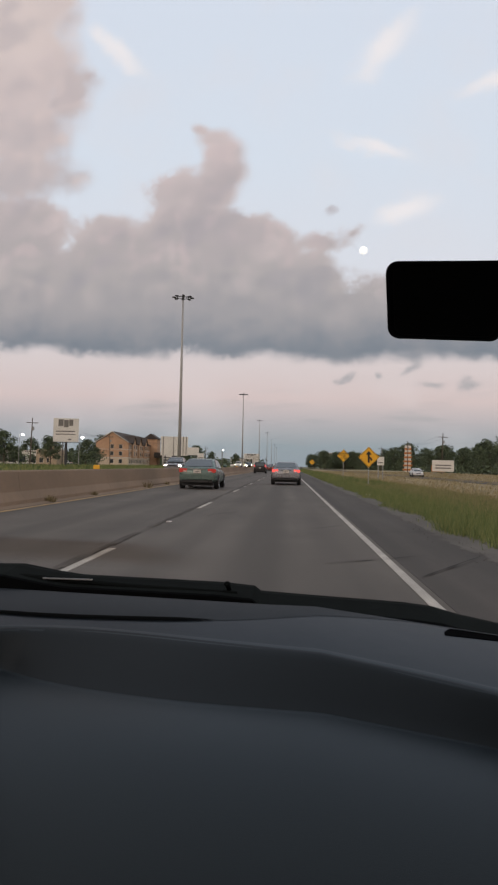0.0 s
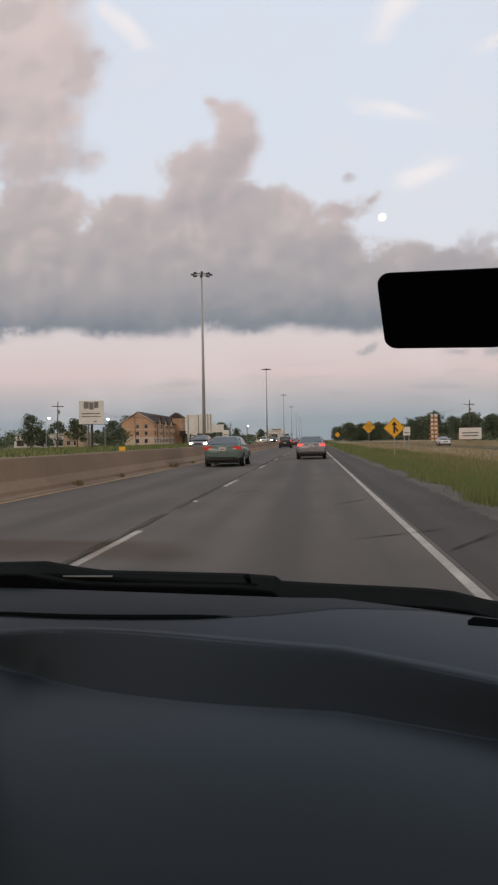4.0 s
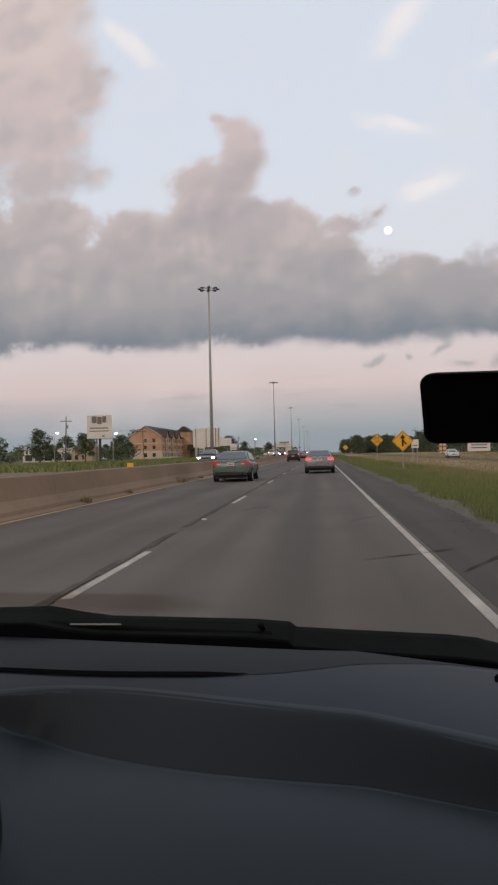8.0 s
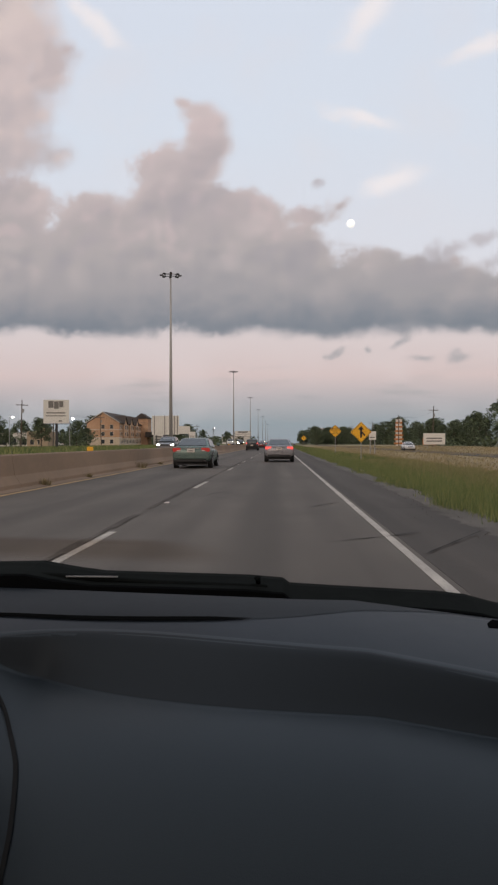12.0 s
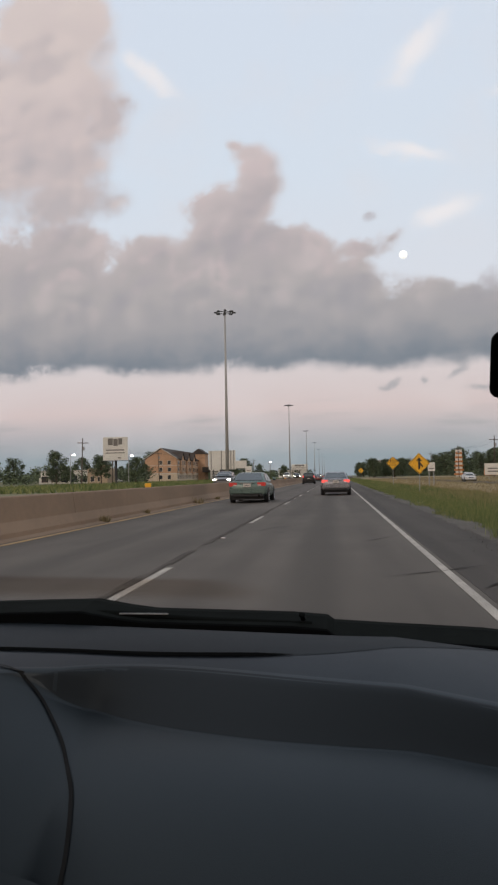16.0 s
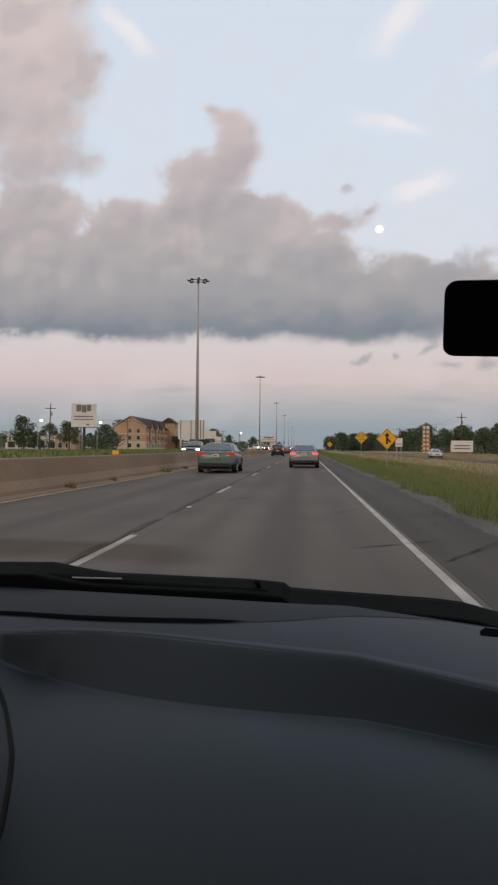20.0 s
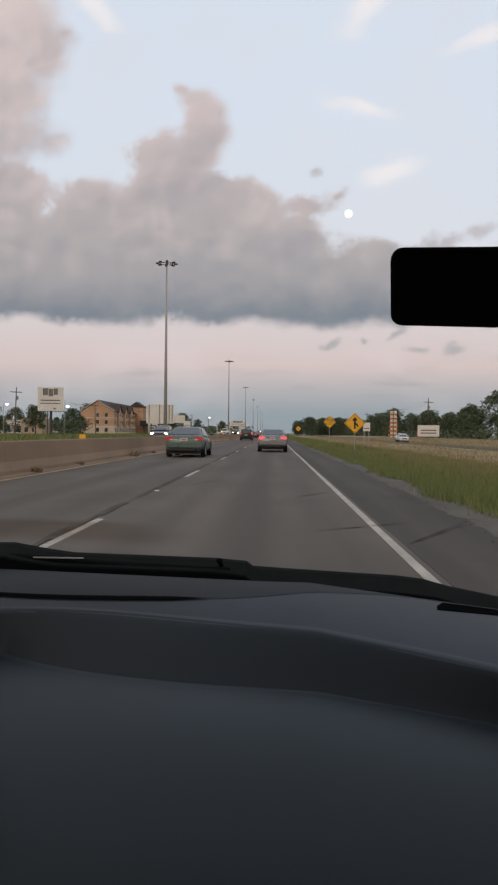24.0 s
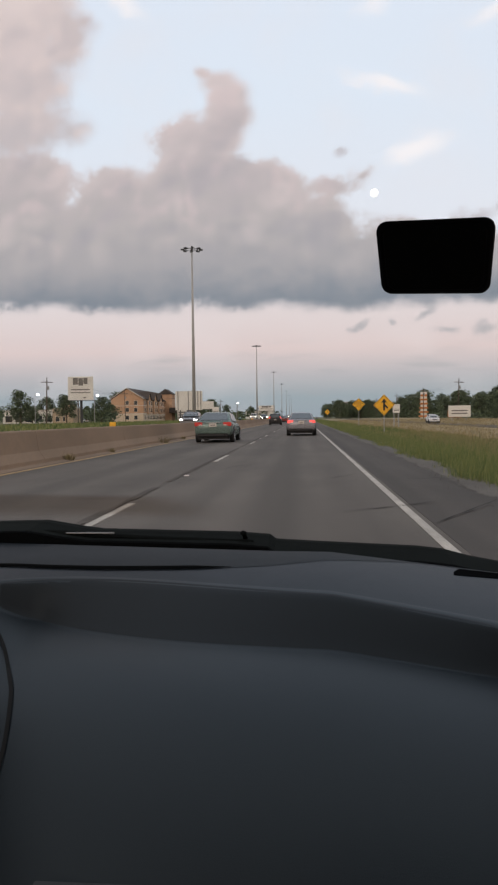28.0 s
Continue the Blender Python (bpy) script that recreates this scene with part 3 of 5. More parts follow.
for k in range(0, 14):
    if marker is None:
        m_ = part("road_stud", box(-.05, -.05, 0, .05, .05, .022, .008), CLEAR, road)
        marker = m_.data
    else:
        m_ = new("road_stud", marker)
        m_.parent = road
    m_.location = (LANE, 13.9 + 24.4 * k, .004)

# tar-sealed cracks across the lane and shoulder
def ribbon(pts, widths, z, b=None):
    b = b or bmesh.new()
    rows = []
    for k, p in enumerate(pts):
        d = (Vector(pts[min(k + 1, len(pts) - 1)]) - Vector(pts[max(k - 1, 0)])).normalized()
        s = Vector((-d.y, d.x)) * widths[k]
        rows.append((b.verts.new((p[0] - s.x, p[1] - s.y, z)), b.verts.new((p[0] + s.x, p[1] + s.y, z))))
    for a, e in zip(rows, rows[1:]):
        b.faces.new((a[0], a[1], e[1], e[0]))
    return b


for x0, y0, x1, y1 in [(.55, 8.6, 1.9, 9.5), (1.45, 7.6, 2.6, 9.6), (1.4, 12.6, 3.0, 13.6), (1.6, 20.0, 3.0, 21.0), (-1.9, 15.5, -1.2, 17.8), (.4, 13.0, 1.2, 14.4)]:
    pts, wd = [], []
    p1, p2, p3 = rng.uniform(0, 6), rng.uniform(0, 6), rng.uniform(0, 6)
    for i in range(40):
        f = i / 39
        s = .10 * math.sin(4.5 * f + p1) + .05 * math.sin(11 * f + p2) + .016 * math.sin(27 * f + p3)
        pts.append((x0 + (x1 - x0) * f + s * .6, y0 + (y1 - y0) * f + s))
        wd.append(.003 + .017 * math.sin(math.pi * f) ** .6 * (.6 + .4 * math.sin(17 * f + p3)))
    part("sealed_crack", ribbon(pts, wd, .0065), SEALER, road)

# dark joint beside the lane dashes
bmc = bmesh.new()
y = 2.0
while y < 110:
    st = rng.uniform(.4, 1.2)
    if rng.random() > .12:
        wd = rng.uniform(.03, .07)
        x0, x1 = LANE - .13 + rng.uniform(-.015, .015), LANE - .13 + rng.uniform(-.015, .015)
        bmc.faces.new([bmc.verts.new(p) for p in ((x0 - wd, y, .0135), (x0 + wd, y, .0135), (x1 + wd, y + st, .0135), (x1 - wd, y + st, .0135))])
    y += st
part("lane_joint", bmc, TAR_FADED, road, "dark tarred joint between the lanes")

# cracked concrete median barrier
prof = [(-.22, .88), (-.09, .90), (.09, .90), (.12, .87), (.20, .36), (.36, .14), (.38, .0), (-.60, .0), (-.58, .2), (-.40, .36)]
barrier = holder("median_barrier", (WALL_X, 0, 0))
tagged(barrier, "long brown weathered concrete median barrier", "barrier", kind="structure")
seg_mesh = None
for k in range(-4, 110):
    y = k * 9.0
    if seg_mesh is None:
        s = part("barrier_section", prism(prof, .006, 8.994), CONCRETE, barrier)
        seg_mesh = s.data
    else:
        s = new("barrier_section", seg_mesh)
        s.parent = barrier
    s.location = (0, y, 0)
tagged(link("median_dirt", strip([(WALL_X + .36, .05), (WALL_X + .62, .016)], -40, 900, thick=.04), CONCRETE), "sandy dirt strip along the barrier foot", "dirt", kind="structure")
delin = tagged(link("delineator", box(-.12, -.03, 0, .12, .03, .16, .02), SIGN_YELLOW), "small yellow reflector on top of the barrier", "reflector", "barrier reflectors")
delin.location = (WALL_X, 26, .90)
for y in (62, 98, 140, 200):
    copy_thing(delin, pose(WALL_X, y, .90))


# ---- the car round the camera ----
ZS = EYE - .409


def ease(f):
    f = max(0.0, min(1.0, f))
    return f * f * (3 - 2 * f)


def far_edge(x):
    return 1.846 - .14 * min(0.0, x) - .01 * max(0.0, x)


def right_push(x):
    return ease((x + .25) / .65)


def step_top(x):
    a = max(-.72, min(.5, x))
    return 1.496 - .298 * a + .051 * a * a + .084 * a ** 3 - .495 * a ** 4 - .28 * max(0.0, x - .5) + .10 * min(0.0, x + .72) + .024 * right_push(x)


def step_foot(x):
    a = max(-.72, min(.42, x))
    lo = 1.379 - .206 * a - .037 * a * a - .033 * a ** 3 + .558 * a ** 4 - .28 * max(0.0, x - .42)
    lo += .046 * right_push(x)
    return min(lo, step_top(x) - max(.004, .03 * (x + .80) / .15 if x < -.65 else .03))


def dash_z(x, y):
    """Height of the dashboard's skin: a shelf under the glass, a dark step, and the padded lower top."""
    b, c, d = far_edge(x), step_top(x), step_foot(x)
    k = ease((x + .84) / .24)          # the step dies away towards the driver's side
    tilt = -.12 * max(0.0, x - .1)
    if y >= c:
        f = (b - y) / max(.05, b - c)
        return ZS + tilt - .030 * max(0, f) ** 2.0
    if y >= d:
        f = (c - y) / (c - d)
        return ZS + tilt - .030 - .088 * k * f ** 1.1 - (1 - k) * .004 * f
    s = d - y
    fade = 1 - math.exp(-s * 7)
    drop = .118 * k + (1 - k) * (.034 + .075 * fade)
    return ZS + tilt - drop - .030 * s - .92 * s * s


dashboard = tagged(holder("dashboard", (0, 1.2, 0)), "dark blue-grey moulded vinyl car dashboard under the windscreen", "dashboard")
bm = bmesh.new()
nx, cols = 92, []
for i in range(nx):
    x = -1.30 + 2.30 * i / (nx - 1)
    b, c, d = far_edge(x), step_top(x), step_foot(x)
    yy = [b + .004 - (b + .004 - c) * f / 12 for f in range(12)] + [c - (c - d) * f / 9 for f in range(9)] + [d - (d - .42) * (f / 26) ** 1.25 for f in range(27)]
    cols.append([bm.verts.new((x, y - 1.2, dash_z(x, y))) for y in yy] + [bm.verts.new((x, .42 - 1.2, .30))] + [bm.verts.new((x, b + .03 - 1.2, .30))])
for a, b in zip(cols, cols[1:]):
    n = len(a)
    for k in range(n):
        bm.faces.new((a[k], b[k], b[(k + 1) % n], a[(k + 1) % n])).material_index = int(k < 11)
bm.faces.new(cols[0])
bm.faces.new(cols[-1][::-1])
bmesh.ops.recalc_face_normals(bm, faces=bm.faces[:])
part("dash_pad", bm, [VINYL, SHELF], dashboard, smooth=True)
# darker skin over the step, ending in a point; deepens its shade by colour
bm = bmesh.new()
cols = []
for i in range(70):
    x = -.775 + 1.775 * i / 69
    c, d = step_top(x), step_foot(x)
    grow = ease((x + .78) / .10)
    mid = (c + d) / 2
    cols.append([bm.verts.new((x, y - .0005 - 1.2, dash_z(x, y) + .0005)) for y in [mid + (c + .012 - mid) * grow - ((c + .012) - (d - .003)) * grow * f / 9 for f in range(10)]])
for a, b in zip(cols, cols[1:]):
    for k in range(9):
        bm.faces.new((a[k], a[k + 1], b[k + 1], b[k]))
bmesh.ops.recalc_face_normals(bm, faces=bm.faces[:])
part("dash_insert", bm, STEP_SHADE, dashboard, "dark step face tapering to a point, its shade painted", smooth=True)

# darker sheet between the slot and the glass: the shelf's shade as colour
bm = bmesh.new()
cols = []
for i in range(40):
    x = -1.25 + 2.20 * i / 39
    y0 = 1.722 - .040 * (x + 1.15) / .998 if x < -.152 else 1.682 + .172 * ease((x + .152) / .62)
    y1 = far_edge(x) + .003
    y0 = min(y0, y1 - .006)
    cols.append([bm.verts.new((x, y0 + (y1 - y0) * f / 5 - 1.2, dash_z(x, y0 + (y1 - y0) * f / 5) + .0007)) for f in range(6)])
for a, b in zip(cols, cols[1:]):
    for k in range(5):
        bm.faces.new((a[k], b[k], b[k + 1], a[k + 1]))
bmesh.ops.recalc_face_normals(bm, faces=bm.faces[:])
part("demister_trim", bm, SHELF_SHADE, dashboard, "painted shade on the shelf along the glass", smooth=True)

# demister slot: a dark tapering mouth along the glass
bm = bmesh.new()
top, low = [], []
for i in range(24):
    f = i / 23
    x = -1.15 + (1.15 - .152) * f
    y = 1.722 - .040 * f
    half = .012 * min(1, (1 - f) * 9 + .12)
    top.append(bm.verts.new((x, y + half - 1.2, dash_z(x, y + half) + .003)))
    low.append(bm.verts.new((x, y - half - 1.2, dash_z(x, y - half) + .003)))
for k in range(23):
    bm.faces.new((low[k], low[k + 1], top[k + 1], top[k]))
part("demister_slot", bm, COWL_BLACK, dashboard, "thin black air slot")
# the corner grille by the far pillar

for nm, pts, mm, lab in (("corner_grille", [(.419, 1.742), (.425, 1.775), (.45, 1.825), (.60, 1.832), (.95, 1.83), (.95, 1.79), (.70, 1.775), (.548, 1.764)], COWL_BLACK, "black corner grille"),):
    bm = bmesh.new()
    hi_v = [bm.verts.new((x, y - 1.2, dash_z(x, y) + .0016)) for x, y in pts]
    lo_v = [bm.verts.new((x, y - 1.2, dash_z(x, y) - .01)) for x, y in pts]
    bm.faces.new(hi_v)
    bm.faces.new(lo_v[::-1])
    for k in range(len(pts)):
        bm.faces.new((hi_v[k], lo_v[k], lo_v[(k + 1) % len(pts)], hi_v[(k + 1) % len(pts)]))
    bmesh.ops.recalc_face_normals(bm, faces=bm.faces[:])
    part(nm, bm, mm, dashboard, lab)

# seam round the instrument hood and the hood's lower facet
ARC = [(-1.10, 1.66), (-.886, 1.605), (-.808, 1.570), (-.730, 1.526), (-.649, 1.436), (-.591, 1.335), (-.564, 1.277), (-.537, 1.185), (-.527, 1.115), (-.517, 1.021), (-.512, .93)]
arc_curve = []
for k in range(len(ARC) - 1):
    p0, p1, p2, p3 = (Vector(ARC[max(0, min(len(ARC) - 1, k + o))]) for o in (-1, 0, 1, 2))
    for f in range(6):
        s = f / 6
        arc_curve.append(tuple(.5 * (2 * p1 + (p2 - p0) * s + (2 * p0 - 5 * p1 + 4 * p2 - p3) * s * s + (3 * p1 - p0 - 3 * p2 + p3) * s ** 3)))
bm = bmesh.new()
a_side, b_side = [], []
for (x, y), (xn, yn) in zip(arc_curve, arc_curve[1:]):
    nx_, ny_ = Vector((y - yn, xn - x)).normalized() * .0042
    a_side.append(bm.verts.new((x - nx_, y - ny_ - 1.2, dash_z(x - nx_, y - ny_) + .005)))
    b_side.append(bm.verts.new((x + nx_, y + ny_ - 1.2, dash_z(x + nx_, y + ny_) + .003)))
for k in range(len(a_side) - 1):
    bm.faces.new((a_side[k], b_side[k], b_side[k + 1], a_side[k + 1]))
part("hood_seam", bm, MATTE_BLACK, dashboard, "thin black panel seam")
bm = bmesh.new()
facet = [(-.85, 1.19), (-.649, 1.160), (-.535, 1.116), (-.532, 1.09), (-.574, 1.035), (-.60, .94), (-.9, .94)]
bm.faces.new([bm.verts.new((x, y - 1.2, dash_z(x, y) + .004 + .40 * max(0, 1.16 - y))) for x, y in facet][::-1])
ext = bmesh.ops.extrude_face_region(bm, geom=bm.faces[:])
for v in [g for g in ext["geom"] if isinstance(g, bmesh.types.BMVert)]:
    v.co.z -= .06
bmesh.ops.recalc_face_normals(bm, faces=bm.faces[:])
part("instrument_hood", bm, VINYL, dashboard, "lower facet of the instrument hood")
part("radio_bezel", box(-.42, .70 - 1.2, .32, -.14, .975 - 1.2, EYE - .748, .035, 3), DASH_BLACK, dashboard, "black rounded radio bezel")

# rear-view mirror
mirror = tagged(holder("rear_view_mirror", (.171, .64, EYE + .122)), "small black rear-view mirror hanging from the windscreen", "mirror")
quad = [Vector(p) - Vector((.171, .64, .122)) for p in ((.107, .590, .148), (.215, .582, .147), (.238, .695, .097), (.124, .688, .098))]
nrm = (quad[1] - quad[0]).cross(quad[3] - quad[0]).normalized()
if nrm.y < 0:
    nrm = -nrm
c_ = sum(quad, Vector()) / 4
quad = [c_ + (q - c_) * 1.03 for q in quad]
back = Vector((.26, .93, .20)).normalized()


def plate(scale, shift, rad=.15, per=6):
    """The mirror's rounded outline, scaled and pushed away from the eye."""
    pts = []
    for k, (u, v) in enumerate(((0, 0), (1, 0), (1, 1), (0, 1))):
        cu, cv = (rad * .65 if u == 0 else 1 - rad * .65), (rad if v == 0 else 1 - rad)
        for f in range(per):
            a = math.pi * (1 + .5 * k) + .5 * math.pi * f / (per - 1)
            uu, vv = cu + rad * .65 * math.cos(a), cv + rad * math.sin(a)
            q = quad[0].lerp(quad[1], uu).lerp(quad[3].lerp(quad[2], uu), vv)
            pts.append(c_ + (q - c_) * scale + back * shift)
    return pts


part("housing", loft([plate(.93, -.003), plate(.985, -.001), plate(1.0, .003), plate(.99, .009), plate(.90, .020)]), MATTE_BLACK, mirror, smooth=False)
part("mirror_face", loft([plate(.86, -.0045), plate(.88, -.002)]), MATTE_BLACK, mirror, "dark mirror face")
part("stem", tube([c_ + back * .015, c_ + back * .06, c_ + back * .10 + Vector((0, 0, .01))], .006, 8), MATTE_BLACK, mirror)

# windscreen
glass = tagged(holder("windscreen", (0, 2.0, EYE - .45)), "clear raked windscreen glass of the car", "windscreen")
bm = bmesh.new()
rows_ = []
for i in range(13):
    x = -1.3 + 2.6 * i / 12
    sag = .12 * x * x
    a = Vector((x, 2.06 - sag, EYE - .44)) - glass.location
    b = Vector((x * .70, .52 - sag * .6, EYE + .47)) - glass.location
    rows_.append([bm.verts.new(a.lerp(b, f / 8) + Vector((0, .03, .05)) * math.sin(math.pi * f / 8)) for f in range(9)])
for a, b in zip(rows_, rows_[1:]):
    for k in range(8):
        bm.faces.new((a[k], b[k], b[k + 1], a[k + 1]))
pane = part("pane", bm, glass_mat("windscreen_glass", (.97, .975, .975), .02), glass, smooth=True)
pane.visible_shadow = False

# brown reflection in the glass, painted as a soft see-through tint
reflection_tint = bpy.data.materials.new("brown_reflection_tint")
reflection_tint.use_nodes = True
sn = Net(reflection_tint.node_tree)
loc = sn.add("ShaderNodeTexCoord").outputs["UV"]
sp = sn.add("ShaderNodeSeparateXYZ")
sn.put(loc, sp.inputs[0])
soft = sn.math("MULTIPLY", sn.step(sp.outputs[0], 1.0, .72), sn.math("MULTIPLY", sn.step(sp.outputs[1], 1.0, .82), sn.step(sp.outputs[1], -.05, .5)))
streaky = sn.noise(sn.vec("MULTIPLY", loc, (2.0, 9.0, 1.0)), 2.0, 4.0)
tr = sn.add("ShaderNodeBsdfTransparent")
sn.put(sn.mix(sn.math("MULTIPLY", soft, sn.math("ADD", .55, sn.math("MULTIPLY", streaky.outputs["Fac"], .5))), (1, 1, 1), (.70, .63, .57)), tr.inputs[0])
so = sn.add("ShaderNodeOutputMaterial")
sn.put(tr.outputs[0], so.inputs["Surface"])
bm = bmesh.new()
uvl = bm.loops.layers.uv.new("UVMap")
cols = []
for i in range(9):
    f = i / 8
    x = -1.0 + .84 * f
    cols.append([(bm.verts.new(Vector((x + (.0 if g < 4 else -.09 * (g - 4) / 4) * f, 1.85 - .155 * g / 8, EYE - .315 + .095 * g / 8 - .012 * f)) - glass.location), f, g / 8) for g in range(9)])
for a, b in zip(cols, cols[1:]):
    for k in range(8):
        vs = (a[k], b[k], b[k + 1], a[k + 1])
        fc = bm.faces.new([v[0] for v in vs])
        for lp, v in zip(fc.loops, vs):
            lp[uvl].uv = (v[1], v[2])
film = part("brown_smear", bm, reflection_tint, glass, "faint brown reflection in the glass, painted as a tinted sheet")
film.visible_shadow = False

# cowl, wipers and washer jet outside the glass
cowl = tagged(holder("cowl_panel", (0, 2.12, EYE - .594)), "black plastic cowl and parked wipers below the windscreen", "cowl")
line = [(-1.4, -.385), (-.956, -.372), (-.812, -.369), (-.70, -.388), (-.62, -.398), (-.18, -.408), (-.075, -.416), (-.055, -.431), (.091, -.439), (.39, -.453), (.472, -.462), (.556, -.484), (.9, -.55)]
bm = bmesh.new()
rings = []
for x, z in line:
    zz, lip_ = z + .6, .012 + .007 * max(0, min(1, (x + .1) / .35))
    rings.append([(x, -.115, -.25), (x, -.12, zz - lip_), (x, -.03, zz - .004), (x, 0, zz), (x, .06, zz - .004), (x, .30, zz - .10), (x, .30, -.25)])
loft(rings, bm)
part("cowl_body", bm, COWL_GREY, cowl, smooth=False)
bm = bmesh.new()
loft([[(x, -.137, -.25), (x, -.137, z + .586 - .007 * max(0, min(1, (x + .1) / .35))), (x, -.124, z + .589 - .007 * max(0, min(1, (x + .1) / .35))), (x, -.122, -.25)] for x, z in line], bm)
part("glass_edge_band", bm, COWL_BLACK, cowl, "black painted band along the glass foot")
part("wiper_arm", tube([(-1.1, -.085, .200), (-.75, -.085, .208), (-.45, -.085, .190), (-.12, -.08, .179)], [.010, .009, .008, .006], 8), WIPER, cowl, "black wiper arm")
# the arm's highlight, modelled as a thin pale strip
part("wiper_blade", box(-.70, -.098, .206, -.55, -.093, .2095), STEEL, cowl, "pale strip for the highlight on the wiper")
part("washer_jet", lump((-.147, -.12, .212), .009, 2, (1.1, 1, .9)), WIPER, cowl, "round washer jet")
part("jet_foot", tube([(-.147, -.12, .212), (-.147, -.03, .178)], .007, 8), COWL_BLACK, cowl)

# cabin shell
cabin = tagged(holder("car_cabin", (0, -.2, .35)), "closed grey car cabin with headliner, doors and seats", "car cabin", kind="structure")


def cab(x0, y0, z0, x1, y1, z1, bev=.02):
    return box(x0, y0 + .2, z0 - .35, x1, y1 + .2, z1 - .35, bev, 2)


part("headliner", cab(-.86, -1.9, EYE + .47, .86, .50, EYE + .53), HEADLINER, cabin)
part("floor_pan", cab(-.98, -1.95, .26, .98, 1.9, .33), SEAT_CLOTH, cabin)
for s in (-1, 1):
    part("door_panel", cab(min(s * .92, s * 1.0), -1.9, .30, max(s * .92, s * 1.0), 1.5, EYE - .33), SEAT_CLOTH, cabin)
    part("roof_rail", cab(min(s * .80, s * .88), -1.9, EYE + .40, max(s * .80, s * .88), .5, EYE + .50), HEADLINER, cabin)
    part("centre_pillar", cab(min(s * .86, s * .96), -.62, EYE - .36, max(s * .86, s * .96), -.50, EYE + .47), HEADLINER, cabin)
    part("windscreen_pillar", tube([(s * 1.30, 2.05, EYE - .42 - .35), (s * 1.12, 1.2, EYE + .05 - .35), (s * .90, .66, EYE + .48 - .35)], .045, 8), HEADLINER, cabin)
# unseen wall in place of a rear window, keeps back light off the dash
part("rear_bulkhead", cab(-.95, -1.98, .30, .95, -1.90, EYE + .49), SEAT_CLOTH, cabin)
for s in (-.42, .42):
    seat = tagged(holder("car_seat", (s, -.75, .33)), "dark cloth front seat inside the car", "car seat", "front seats")
    part("cushion", box(-.26, -.25, 0, .26, .25, .22, .06, 3), SEAT_CLOTH, seat)
    part("backrest", box(-.25, -.40, .18, .25, -.24, .78, .06, 3), SEAT_CLOTH, seat)
    part("headrest", box(-.13, -.40, .80, .13, -.28, .98, .05, 3), SEAT_CLOTH, seat)


# ---- vehicles ----
def wheel(parent, x, y, r=.33, wd=.22):
    side = 1 if x > 0 else -1
    wh = new("wheel")
    wh.parent = parent
    wh.location = (x, y, r)
    bmw = bmesh.new()
    prof = [(-wd / 2, r * .62), (-wd / 2, r * .93), (-wd / 2 + .03, r), (wd / 2 - .03, r), (wd / 2, r * .93), (wd / 2, r * .62)]
    rings = [[bmw.verts.new((u, q * math.cos(a), q * math.sin(a))) for u, q in prof] for a in [2 * math.pi * k / 24 for k in range(24)]]
    for k in range(24):
        a, b = rings[k], rings[(k + 1) % 24]
        for j in range(len(prof)):
            bmw.faces.new((a[j], a[(j + 1) % 6], b[(j + 1) % 6], b[j]))
    bmesh.ops.recalc_face_normals(bmw, faces=bmw.faces[:])
    # wheel is an empty, so tyre and rim are its meshes
    part("tyre", bmw, RUBBER, wh)
    bmr = bmesh.new()
    rim_x = side * (wd / 2 - .03)
    bmr = tube([(rim_x - .03 * side, 0, 0), (rim_x, 0, 0)], [r * .2, r * .2], 12, bmr)
    for k in range(7):
        a = 2 * math.pi * k / 7
        bmr = tube([(rim_x, 0, 0), (rim_x - .01 * side, r * .62 * math.cos(a), r * .62 * math.sin(a))], [.035, .022], 6, bmr)
    ringpts = [(rim_x, r * .6 * math.cos(2 * math.pi * k / 24), r * .6 * math.sin(2 * math.pi * k / 24)) for k in range(25)]
    bmr = tube(ringpts, .022, 6, bmr, caps=False)
    part("rim", bmr, RIM, wh)
    return wh


